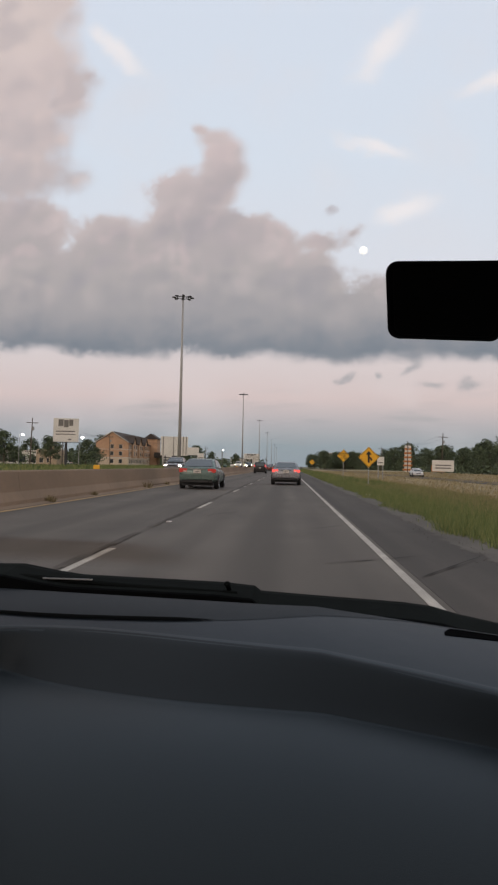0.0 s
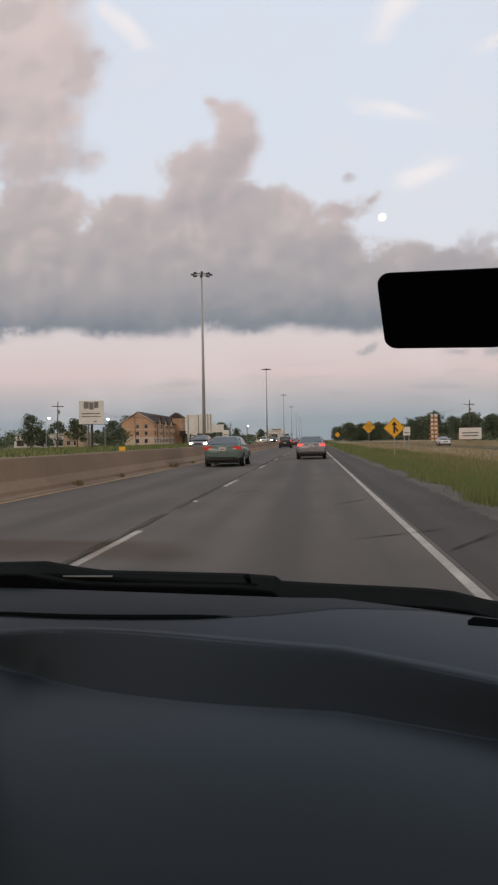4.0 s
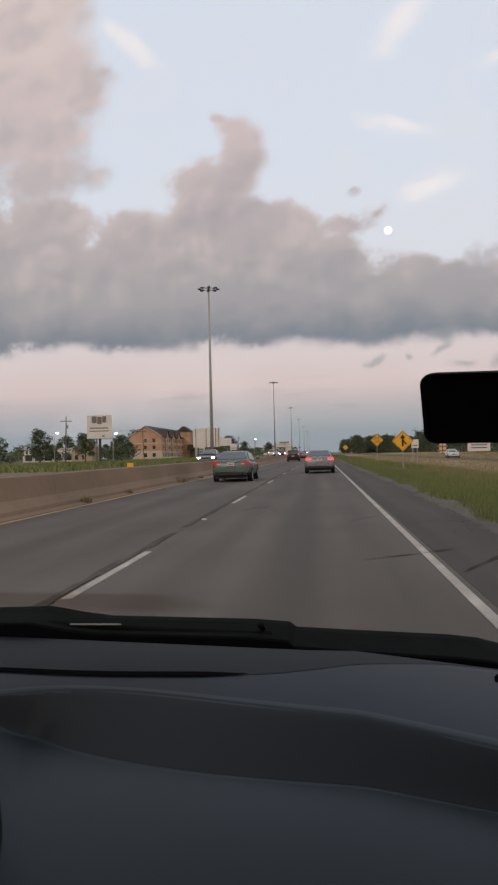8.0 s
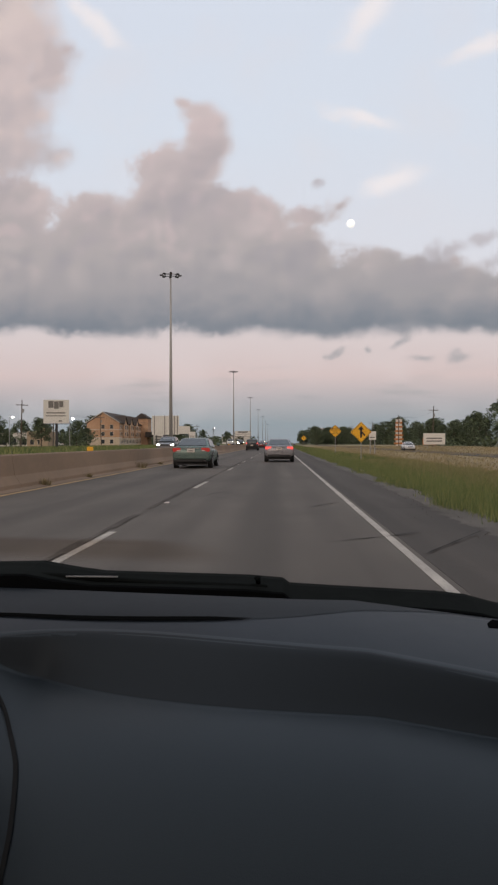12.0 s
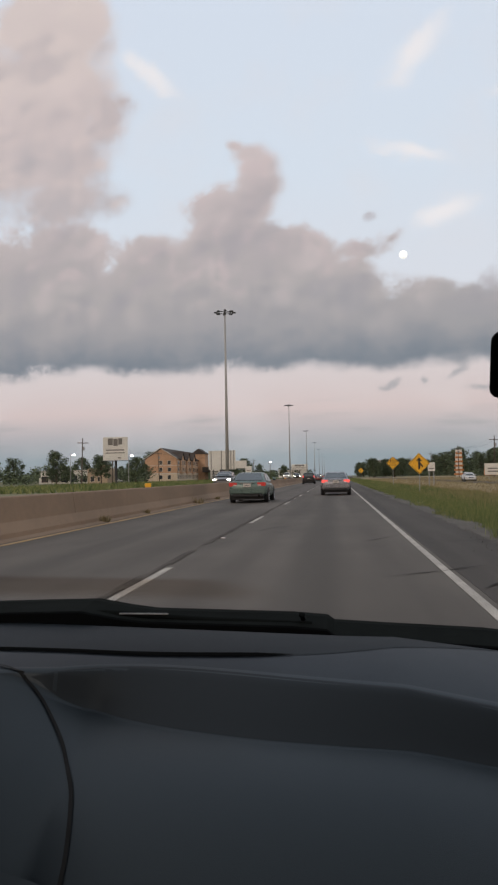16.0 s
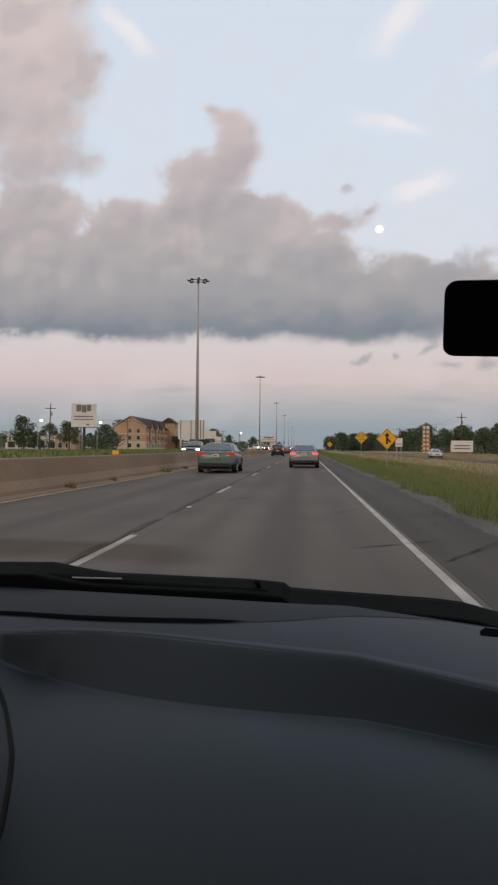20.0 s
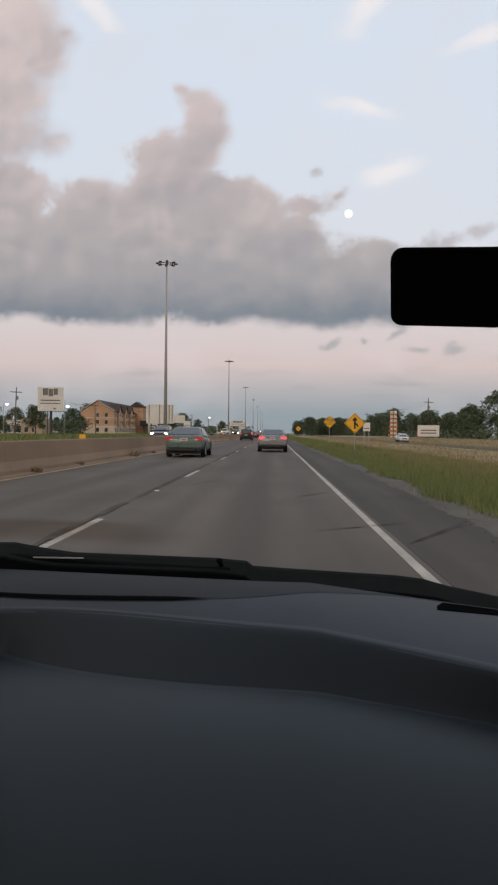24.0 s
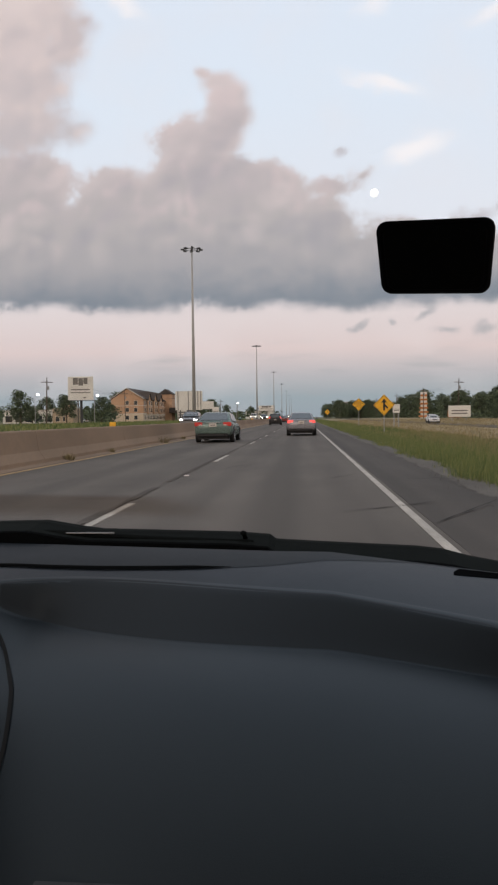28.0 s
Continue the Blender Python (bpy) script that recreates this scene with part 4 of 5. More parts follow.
def vehicle(name, at, rz, paint, style="sedan", lit_tail=False, lit_head=False, label="", size=1.0):
    car = holder(name, at, rz)
    L = 2.4
    suv = style in ("suv", "van")
    if suv:
        low = [(-2.32, .72, .45, .95), (-2.27, .86, .34, 1.06), (-1.9, .93, .30, 1.10), (0, .94, .28, 1.08), (1.0, .93, .28, 1.05), (1.7, .91, .30, 1.0), (2.15, .84, .33, .92), (2.3, .72, .42, .80)]
        topz, hi = 1.76, [(-2.26, .84, 1.08, .04), (-2.1, .84, 1.66, .66), (-1.8, .83, 1.75, .76), (-.5, .82, 1.76, .78), (.3, .82, 1.72, .77), (1.1, .84, 1.08, .72)]
    elif style == "pickup":
        low = [(-2.75, .90, .50, 1.12), (-2.70, .95, .42, 1.15), (-.9, .96, .40, 1.15), (.2, .96, .38, 1.12), (1.2, .95, .40, 1.10), (2.3, .93, .42, 1.06), (2.6, .84, .48, .98)]
        topz, hi = 1.85, [(-.85, .88, 1.12, .80), (-.75, .87, 1.78, .76), (0, .86, 1.85, .78), (.5, .86, 1.80, .76), (1.2, .88, 1.1, .72)]
    else:
        low = [(-2.40, .70, .50, .86), (-2.34, .84, .40, 1.01), (-2.0, .895, .35, 1.05), (-1.3, .91, .31, 1.01), (.2, .91, .28, .95), (1.0, .91, .28, .93), (1.6, .89, .28, .86), (2.15, .82, .26, .74), (2.38, .68, .34, .62)]
        topz, hi = 1.46, [(-1.98, .76, 1.03, .04), (-1.62, .77, 1.22, .64), (-1.2, .77, 1.40, .62), (-.55, .76, 1.46, .60), (.1, .76, 1.45, .60), (.62, .77, 1.30, .62), (1.28, .78, .95, .70)]
    rings = []
    for y, wd, z0, z1 in low:
        h = [(wd * .86, z0), (wd * .985, z0 + .10), (wd, z0 + .22), (wd * .985, z1 - .17), (wd * .95, z1 - .06), (wd * .80, z1)]
        rings.append([(x, y, z) for x, z in h] + [(-x, y, z) for x, z in h[::-1]])
    part("body", loft(rings), paint, car, smooth=True)
    rings = []
    for y, wd, zt, wt in hi:
        zb = low[2][3] - .06
        f = max(.02, zt - zb)
        h = [(wd + .04, zb - .02), (wd * .985, zb + f * .25), (wt + (wd - wt) * .25, zb + f * .78), (wt * .97, zb + f * .96), (wt * .75, zt)]
        rings.append([(x, y, z) for x, z in h] + [(-x, y, z) for x, z in h[::-1]])
    part("cabin_roof", loft(rings), paint, car, smooth=True)

    def pane_(name_, pts, out, mm=CAR_GLASS):
        b2 = bmesh.new()
        o = Vector(out).normalized()
        f = b2.faces.new([b2.verts.new(Vector(p) + o * .016) for p in pts])
        e = bmesh.ops.extrude_face_region(b2, geom=[f])
        for v in [g for g in e["geom"] if isinstance(g, bmesh.types.BMVert)]:
            v.co -= o * .05
        bmesh.ops.recalc_face_normals(b2, faces=b2.faces[:])
        return part(name_, b2, mm, car)

    if suv:
        pane_("rear_window", [(-.70, -2.24, 1.16), (.70, -2.24, 1.16), (.62, -2.12, 1.60), (-.62, -2.12, 1.60)], (0, -1, .25))
        pane_("windscreen", [(-.74, 1.02, 1.14), (-.66, .36, 1.66), (.66, .36, 1.66), (.74, 1.02, 1.14)], (0, .6, .8))
        sides = [(-2.0, -1.3), (-1.2, -.35), (-.25, .45)]
        for s in (-1, 1):
            for y0, y1 in sides:
                pane_("side_window", [(s * .865, y0, 1.14), (s * .865, y1 + (.3 if y1 > 0 else 0), 1.14), (s * .80, y1, 1.60), (s * .80, y0 + .06, 1.60)], (s, 0, .2))
        zt, rear, hl, bz = (.98, 1.28), -2.30, (.72, .88), (.38, .72)
    elif style == "pickup":
        pane_("windscreen", [(-.76, 1.12, 1.16), (-.68, .54, 1.75), (.68, .54, 1.75), (.76, 1.12, 1.16)], (0, .6, .8))
        for s in (-1, 1):
            pane_("side_window", [(s * .90, -.70, 1.2), (s * .90, .8, 1.2), (s * .82, .42, 1.70), (s * .82, -.66, 1.70)], (s, 0, .2))
        zt, rear, hl, bz = (.85, 1.1), -2.72, (.78, .98), (.42, .66)
    else:
        pane_("rear_window", [(-.66, -1.93, 1.065), (.66, -1.93, 1.065), (.55, -1.24, 1.395), (-.55, -1.24, 1.395)], (0, -.46, .9))
        pane_("windscreen", [(-.70, 1.20, .985), (-.58, .42, 1.38), (.58, .42, 1.38), (.70, 1.20, .985)], (0, .5, .87))
        for s in (-1, 1):
            pane_("side_window", [(s * .80, -1.50, 1.02), (s * .80, -.42, 1.0), (s * .66, -.42, 1.38), (s * .66, -1.02, 1.36)], (s, 0, .42))
            pane_("side_window", [(s * .80, -.34, 1.0), (s * .80, .92, .98), (s * .66, .34, 1.36), (s * .66, -.34, 1.38)], (s, 0, .42))
        zt, rear, hl, bz = (.79, .97), -2.40, (.58, .72), (.42, .70)
    front = low[-1][0]
    wmax = max(r[1] for r in low)
    for s in (-1, 1):
        x0, x1 = sorted((s * wmax * (.52 if not suv else .80), s * wmax * .95))
        tl = part("tail_light", box(x0, rear - .005, zt[0], x1, rear + .30, zt[1], .025, 2), TAIL_ON if lit_tail else TAIL, car, "red tail light")
        xa, xb = sorted((s * wmax * (.56 if not suv else .83), s * wmax * .72 if not suv else s * wmax * .92))
        part("reverse_lens", box(xa, rear - .012, zt[0] + .03, xb, rear + .02, zt[0] + .075, .005), CLEAR, tl, "clear reversing lens")
        x0, x1 = sorted((s * wmax * .58, s * wmax * .90))
        part("headlight", box(x0, front - .30, hl[0], x1, front - .02, hl[1], .03, 2), HEAD_ON if lit_head else CLEAR, car, "headlight")
        part("door_mirror", lump((s * (wmax + .09), .78 if not suv else .72, low[2][3] + .06), .11, 2, (.9, .7, .75)), paint, car, "door mirror", True)
        x0, x1 = sorted((s * (wmax - .005), s * (wmax + .015)))
        for y in (-.62, .38):
            part("door_handle", box(x0, y - .09, low[3][3] - .20, x1, y + .09, low[3][3] - .17, .004), paint if not suv else TRIM_BLACK, car)
    part("rear_bumper", box(-wmax * .93, rear - .045, bz[0], wmax * .93, rear + .22, bz[1], .06, 3), paint, car)
    part("lower_valance", box(-wmax * .80, rear - .02, bz[0] - .12, wmax * .80, rear + .25, bz[0] + .02, .03), TRIM_BLACK, car, "black lower valance")
    part("front_bumper", box(-wmax * .86, front - .25, .32, wmax * .86, front + .06, .60, .06, 3), paint, car)
    part("grille", box(-wmax * .42, front - .2, .56, wmax * .42, front + .02, .70, .02), TRIM_BLACK, car, "dark grille")
    pl = part("number_plate", box(-.18, rear - .062, zt[0] + (-.03 if not suv else -.22), .18, rear - .03, zt[0] + (.13 if not suv else -.07), .005), PLATE, car, "pale number plate")
    part("plate_bar", box(-.11, rear - .066, zt[0] + (.025 if not suv else -.175), .11, rear - .060, zt[0] + (.065 if not suv else -.135)), PRINT, pl)
    part("boot_trim", box(-.34, rear - .035, zt[1] - .035, .34, rear + .03, zt[1] - .01, .006), CHROME, car, "thin bright boot trim")
    part("exhaust", tube([(.55, rear - .02, bz[0] - .06), (.55, rear + .3, bz[0] - .06)], .035, 10), CHROME, car)
    wy = (-1.40, 1.42) if style != "pickup" else (-1.7, 1.7)
    for y in wy:
        for s in (-1, 1):
            part("wheel_arch", tube([(s * (wmax - .16), y, .36), (s * (wmax + .004), y, .36)], .385 if not suv else .41, 20), TRIM_BLACK, car, "dark wheel arch")
            wheel(car, s * (wmax - .085), y, .33 if not suv else .36)
    part("underbody", box(-wmax * .8, rear + .2, .17, wmax * .8, front - .2, .32), TRIM_BLACK, car)
    return tagged(car, label, "car", "cars on the highway")


vehicle("sedan", (-4.2, 35, 0), 0, GREEN_PAINT, label="grey-green saloon car in the next lane, seen from behind")
vehicle("sedan", (-.1, 46, 0), 0, SILVER_PAINT, lit_tail=True, label="dark silver saloon car with lit tail lights ahead")
vehicle("suv", (-4.3, 110, 0), 0, BLACK_PAINT, "suv", lit_tail=True, label="black sport utility car with red tail lights far ahead")
vehicle("sedan", (-4.0, 150, 0), 0, RED_PAINT, lit_tail=True, label="dark red saloon car far ahead")
vehicle("hatchback", (-.5, 190, 0), 0, WHITE_PAINT, "suv", lit_tail=True, label="white car far ahead on the highway")
for k, (x, y, pnt, sty, lab) in enumerate([
        (-11.0, 69, GREY_PAINT, "sedan", "grey saloon coming the other way with headlights on"),
        (-14.4, 205, WHITE_PAINT, "pickup", "white pickup truck coming the other way with headlights on"),
        (-11.2, 205, BLACK_PAINT, "sedan", "dark saloon coming the other way with headlights on"),
        (-14.4, 252, GREY_PAINT, "suv", "distant grey car coming the other way with headlights on"),
        (-11.2, 560, WHITE_PAINT, "sedan", "distant white car coming the other way with headlights on"),
        (-14.4, 640, BLACK_PAINT, "suv", "far dark car coming the other way with headlights on")]):
    vehicle({"pickup": "pickup_truck"}.get(sty, sty), (x, y, far_rise(y)), 180, pnt, sty, lit_head=True, label=lab)
for x, y, pnt, sty, lab in [
        (-4.2, 262, SILVER_PAINT, "sedan", "far silver saloon with red tail lights"), (-.4, 305, BLACK_PAINT, "suv", "far dark sport utility car with red tail lights"),
        (-4.2, 350, RED_PAINT, "sedan", "far dark red saloon with red tail lights"), (-.4, 420, GREY_PAINT, "suv", "far grey car with red tail lights")]:
    vehicle(sty, (x, y, 0), 0, pnt, sty, lit_tail=True, label=lab)
for x, y, pnt, sty, lab in [
        (-11.2, 318, SILVER_PAINT, "sedan", "far silver saloon coming the other way with headlights on"),
        (-14.4, 372, WHITE_PAINT, "suv", "far white car coming the other way with headlights on"),
        (-11.2, 440, GREY_PAINT, "sedan", "far grey saloon coming the other way with headlights on")]:
    vehicle(sty, (x, y, far_rise(y)), 180, pnt, sty, lit_head=True, label=lab)
vehicle("sedan", (21.3, 118, -.10), 178, WHITE_PAINT, label="white saloon on the side road beyond the grass")
for k, (x, y, pnt, nm) in enumerate([(-84, 262, WHITE_PAINT, "white"), (-89, 263, GREY_PAINT, "grey"), (-95, 262, RED_PAINT, "dark red"), (-100, 264, WHITE_PAINT, "white"), (-57, 330, WHITE_PAINT, "white"), (-51, 332, GREY_PAINT, "grey")]):
    tagged(vehicle("sedan", (x, y, .03), 80, pnt, label=nm + " car parked beside the hotel"), group="parked cars")


# ---- poles, lamps and signs ----
def mast(x, y, h=30.0):
    t = holder("high_mast_light", (x, y, .08))
    part("mast_pole", tube([(0, 0, 0), (0, 0, h * .5), (0, 0, h)], [.33, .23, .12], 14), MAST_STEEL, t, smooth=True)
    part("base_flange", tube([(0, 0, 0), (0, 0, .12)], .48, 14), MAST_STEEL, t)
    ringp = [(1.05 * math.cos(2 * math.pi * k / 20), 1.05 * math.sin(2 * math.pi * k / 20), h - .1) for k in range(21)]
    part("lamp_ring", tube(ringp, .05, 6, caps=False), DARK_STEEL, t)
    part("mast_head", tube([(0, 0, h - .5), (0, 0, h + .45)], [.22, .16], 10), DARK_STEEL, t)
    for k in range(3):
        a = 2 * math.pi * k / 3
        part("ring_arm", tube([(0, 0, h - .1), (1.05 * math.cos(a), 1.05 * math.sin(a), h - .1)], .035, 6), DARK_STEEL, t)
    for k in range(8):
        a = 2 * math.pi * k / 8 + .2
        c, s = math.cos(a), math.sin(a)
        lum = part("luminaire", box(-.34, -.2, -.13, .34, .2, .1, .05, 2), DARK_STEEL, t)
        lum.matrix_basis = Matrix.Translation((1.55 * c, 1.55 * s, h - .12)) @ pose(0, 0, 0, 0, 0, math.degrees(a))
    return tagged(t, "tall grey steel high-mast light with a ring of lamps", "street lamp", "high mast lights")


first = mast(-18.7, 120)
for y in (284, 448, 612, 776, 940, 1104):
    copy_thing(first, pose(-18.6, y, .08, 0, 0, y * 7))


def utility_pole(h=11.5):
    t = holder("utility_pole")
    part("pole_shaft", tube([(0, 0, 0), (0, 0, h)], [.17, .11], 10), WOOD_POLE, t)
    part("crossarm", box(-1.4, -.06, h - 1.25, 1.4, .06, h - 1.08, .01), WOOD_POLE, t)
    for x in (-1.3, -.7, .7, 1.3):
        part("insulator", tube([(x, 0, h - 1.08), (x, 0, h - .88)], [.05, .035], 8), TRIM, t)
    part("transformer", tube([(.32, 0, h - 3.0), (.32, 0, h - 2.1)], .24, 12), STEEL, t, "grey transformer can")
    return tagged(t, "weathered wooden utility pole with a crossarm", "utility pole", "utility poles")


up0 = utility_pole()
copy_thing(up0, pose(-62, 166, 0, 0, 1.5, 8))
up0.matrix_basis = pose(43, 200, 0, 0, 1.5, 10)
for k, (x, y, lean, rz) in enumerate([(45, 138, 4, 5), (44, 262, -1, 12), (43, 330, 1, 4), (42, 410, 0, 9), (40, 500, 2, 7), (-62, 190, 1, 20), (-64, 250, -2, 14), (-48, 320, 1, 12), (-46, 390, 0, 8), (-44, 470, -1, 9), (-42, 560, 0, 9)]):
    copy_thing(up0, pose(x, y, 0, 0, lean, rz))
for side in (-1.3, 1.3):
    bmw = bmesh.new()
    for (ax, ay), (bx, by) in [((-62, 190), (-64, 250)), ((-64, 250), (-48, 320)), ((-48, 320), (-46, 390)), ((43, 200), (44, 262)), ((44, 262), (43, 330))]:
        pts = [(ax + (bx - ax) * f / 8 + side, ay + (by - ay) * f / 8, 10.6 - 1.1 * math.sin(math.pi * f / 8)) for f in range(9)]
        tube(pts, .022, 4, bmw)
    tagged(link("power_line", bmw, TRIM_BLACK), "thin dark sagging wires between the utility poles", "cable", kind="stuff")


def street_lamp(x, y, h, lit=True):
    t = holder("street_lamp", (x, y, 0))
    part("lamp_post", tube([(0, 0, 0), (0, 0, h)], [.11, .07], 10), STEEL, t)
    part("lamp_arm", tube([(0, 0, h - .1), (.9, 0, h)], .04, 6), STEEL, t)
    part("lamp_head", lump((1.0, 0, h - .02), .42 if lit else .3, 2, (1, 1, .6)), LAMP_ON if lit else STEEL, t, "glowing white lamp head")
    return tagged(t, "car park lamp post with a glowing head", "street lamp", "car park lamps")


for x, y, h in [(-64, 212, 8.6), (-80, 205, 8.9), (-76, 330, 11), (-60, 372, 11), (-88, 335, 11), (-40, 420, 10)]:
    street_lamp(x, y, h)


def letters(words, size, material, parent, y, x=0.0, z=0.0, label=""):
    cu = bpy.data.curves.new("text", "FONT")
    cu.body, cu.size, cu.align_x, cu.align_y, cu.extrude = words, size, "CENTER", "CENTER", .004
    tmp = bpy.data.objects.new("text", cu)
    me = bpy.data.meshes.new_from_object(tmp)
    bpy.data.objects.remove(tmp)
    me.transform(pose(0, 0, 0, 90, 0, 0))
    me.materials.append(material)
    ob = new("lettering", me)
    ob.parent = parent
    ob.location = (x, y, z)
    if label:
        ob["label"] = label
    return ob


def diamond_sign(at, rz, side, zc, kind, label):
    t = holder("warning_sign", at, rz)
    part("sign_post", box(-.035, .02, 0, .035, .07, zc + side * .62, .008), STEEL, t)
    h = side / math.sqrt(2)
    def lozenge(r, y0, y1):
        return prism([(0, zc - r), (r, zc), (0, zc + r), (-r, zc)], y0, y1)
    pl = part("sign_plate", lozenge(h, -.006, .012), SIGN_YELLOW, t, "yellow diamond plate")
    b2 = bmesh.new()
    for k in range(4):
        a, b = [((0, -1), (1, 0), (0, 1), (-1, 0))[(k + j) % 4] for j in (0, 1)]
        o, i = h * .93, h * .89
        vs = [b2.verts.new((a[0] * o, -.010, zc + a[1] * o)), b2.verts.new((b[0] * o, -.010, zc + b[1] * o)), b2.verts.new((b[0] * i, -.010, zc + b[1] * i)), b2.verts.new((a[0] * i, -.010, zc + a[1] * i))]
        b2.faces.new(vs)
    part("sign_border", b2, SIGN_BLACK, pl)
    if kind == "merge":
        b2 = prism([(-.075, zc - .45), (.075, zc - .45), (.075, zc + .22), (-.075, zc + .22)], -.014, -.008)
        b2 = prism([(-.24, zc + .20), (.24, zc + .20), (0, zc + .52)], -.014, -.008, bm=b2)
        b2 = prism([(.05, zc - .08), (.05, zc + .10), (.34, zc - .22), (.24, zc - .32)], -.014, -.008, bm=b2)
        part("merge_arrow", b2, SIGN_BLACK, pl, "black merging arrow")
    elif kind == "ice":
        for k, wds in enumerate(("BRIDGE", "MAY ICE IN", "COLD", "WEATHER")):
            letters(wds, .24, SIGN_BLACK, pl, -.012, 0, zc + .33 - .22 * k, "black capital letters")
    else:
        part("symbol", box(-.06, -.014, zc - .35, .06, -.008, zc + .3), SIGN_BLACK, pl)
    return tagged(t, label, "road sign", "yellow warning signs")


diamond_sign((6.6, 58, -.28), 0, 1.22, 2.35, "merge", "yellow diamond merging-traffic sign on a steel post")
diamond_sign((7.5, 96, -.32), 0, 1.22, 3.1, "ice", "yellow diamond warning sign about an icy bridge")
diamond_sign((7.3, 215, -.3), 0, 1.22, 2.9, "bar", "distant yellow diamond warning sign")


def billboard(at, rz, wd, h, z0, back=False, label=""):
    t = holder("billboard", at, rz)
    if back:
        for x in (-wd * .33, wd * .33):
            part("billboard_post", tube([(x, .3, 0), (x, .3, z0 + h * .9)], .16, 8), DARK_STEEL, t)
        n = 14
        for k in range(n):
            x0 = -wd / 2 + wd * k / n
            part("panel", box(x0 + .012, -.03, z0, x0 + wd / n - .012, .06, z0 + h, .008), WHITE, t)
        for f in (.12, .5, .86):
            part("rail", box(-wd / 2, .06, z0 + h * f - .06, wd / 2, .16, z0 + h * f + .06), STEEL, t)
        for x in (-wd * .4, -wd * .02, wd * .33, wd * .44):
            part("rib", box(x - .1, -.12, z0, x + .1, -.03, z0 + h), PRINT, t, "dark upright rib")
    else:
        part("billboard_post", tube([(0, .5, 0), (0, .5, z0 + .4)], .32, 12), DARK_STEEL, t)
        part("face", box(-wd / 2, -.05, z0, wd / 2, .25, z0 + h, .03), WHITE, t, "pale printed face")
        part("catwalk", box(-wd / 2 - .3, -.7, z0 - .18, wd / 2 + .3, .1, z0 - .08, .01), DARK_STEEL, t)
        for k, (x0, x1, f0, f1) in enumerate([(-.30, -.10, .66, .95), (-.08, .10, .62, .93), (.12, .28, .68, .95), (-.38, .36, .42, .47), (-.40, .38, .30, .34), (.1, .22, .08, .13)]):
            part("print_block", box(x0 * wd, -.062, z0 + h * f0, x1 * wd, -.05, z0 + h * f1, .003), PRINT, t, "blurred grey print")
    return tagged(t, label, "billboard")


billboard((-54.7, 170, 0), 6, 6.2, 5.8, 6.0, label="white square billboard with faded print on one post")
billboard((-33.5, 205, 0), -5, 8.2, 5.6, 3.6, True, "white ribbed back of a billboard on dark posts")


def board_sign(name, at, rz, wd, h, z0, material, label, bars_=0, post=STEEL):
    t = holder(name, at, rz)
    for x in (-wd * .32, wd * .32):
        part("sign_post", box(x - .06, .03, 0, x + .06, .15, z0 + h * .9, .01), post, t)
    pl = part("sign_board", box(-wd / 2, -.04, z0, wd / 2, .03, z0 + h, .02), material, t)
    for k in range(bars_):
        part("print_bar", box(-wd * .36, -.052, z0 + h * (.25 + .25 * k), wd * .36, -.04, z0 + h * (.36 + .25 * k)), PRINT, pl)
    return tagged(t, label, "sign")


board_sign("guide_sign", (-38, 262, 0), 4, 9.0, 2.9, 4.6, WHITE, "pale back of a highway guide sign on posts", 0)
board_sign("roadside_sign", (33, 152, 0), 0, 4.6, 2.4, .8, WHITE, "low white roadside sign in the grass", 2)
board_sign("roadside_sign", (40, 190, 0), 0, 3.6, 1.8, .6, ORANGE, "low orange board in the dry grass", 0)
board_sign("speed_sign", (12, 92, -.33), 0, .9, 1.1, 1.9, WHITE, "small white road sign on a post", 1)
board_sign("route_sign", (-22, 176, .1), 0, 1.6, 1.6, 2.3, WHITE, "pale square road sign on posts", 1)
billboard((31, 520, 0), 0, 9, 5, 7, label="distant white billboard above the trees")
billboard((-27, 520, 0), 0, 12, 4, 6, label="distant pale billboard beside the highway")

tower_sign = holder("pylon_sign", (45, 268, 0))
part("core", box(-1.1, -.8, 0, 1.1, .8, 10, .05), WHITE, tower_sign)
for k in range(6):
    part("tier", box(-1.7 + .12 * k, -1.1, .6 + 1.55 * k, 1.7 - .12 * k, 1.1, 1.3 + 1.55 * k, .08), ORANGE, tower_sign, "orange tier")
tagged(tower_sign, "stacked orange and white roadside tower sign", "sign")


# ---- buildings ----
def gable(x0, x1, zb, ze, zr):
    return [(x0, zb), (x1, zb), (x1, ze), ((x0 + x1) / 2, zr), (x0, ze)]


def window_unit(parent, at, rz, wd, h, share):
    win = new("window", share[0])
    win.parent = parent
    win.matrix_basis = pose(*at, 0, 0, rz)
    pn = new("pane", share[1])
    pn.parent = win
    return win


def window_meshes(wd, h):
    b = box(-wd / 2 - .1, -.06, -.1, wd / 2 + .1, .04, h + .1, .02)
    me = bpy.data.meshes.new("window")
    b.to_mesh(me)
    b.free()
    me.materials.append(TRIM)
    b = box(-wd / 2, -.09, 0, wd / 2, -.03, h, .01)
    me2 = bpy.data.meshes.new("pane")
    b.to_mesh(me2)
    b.free()
    me2.materials.append(WINDOW)
    return me, me2


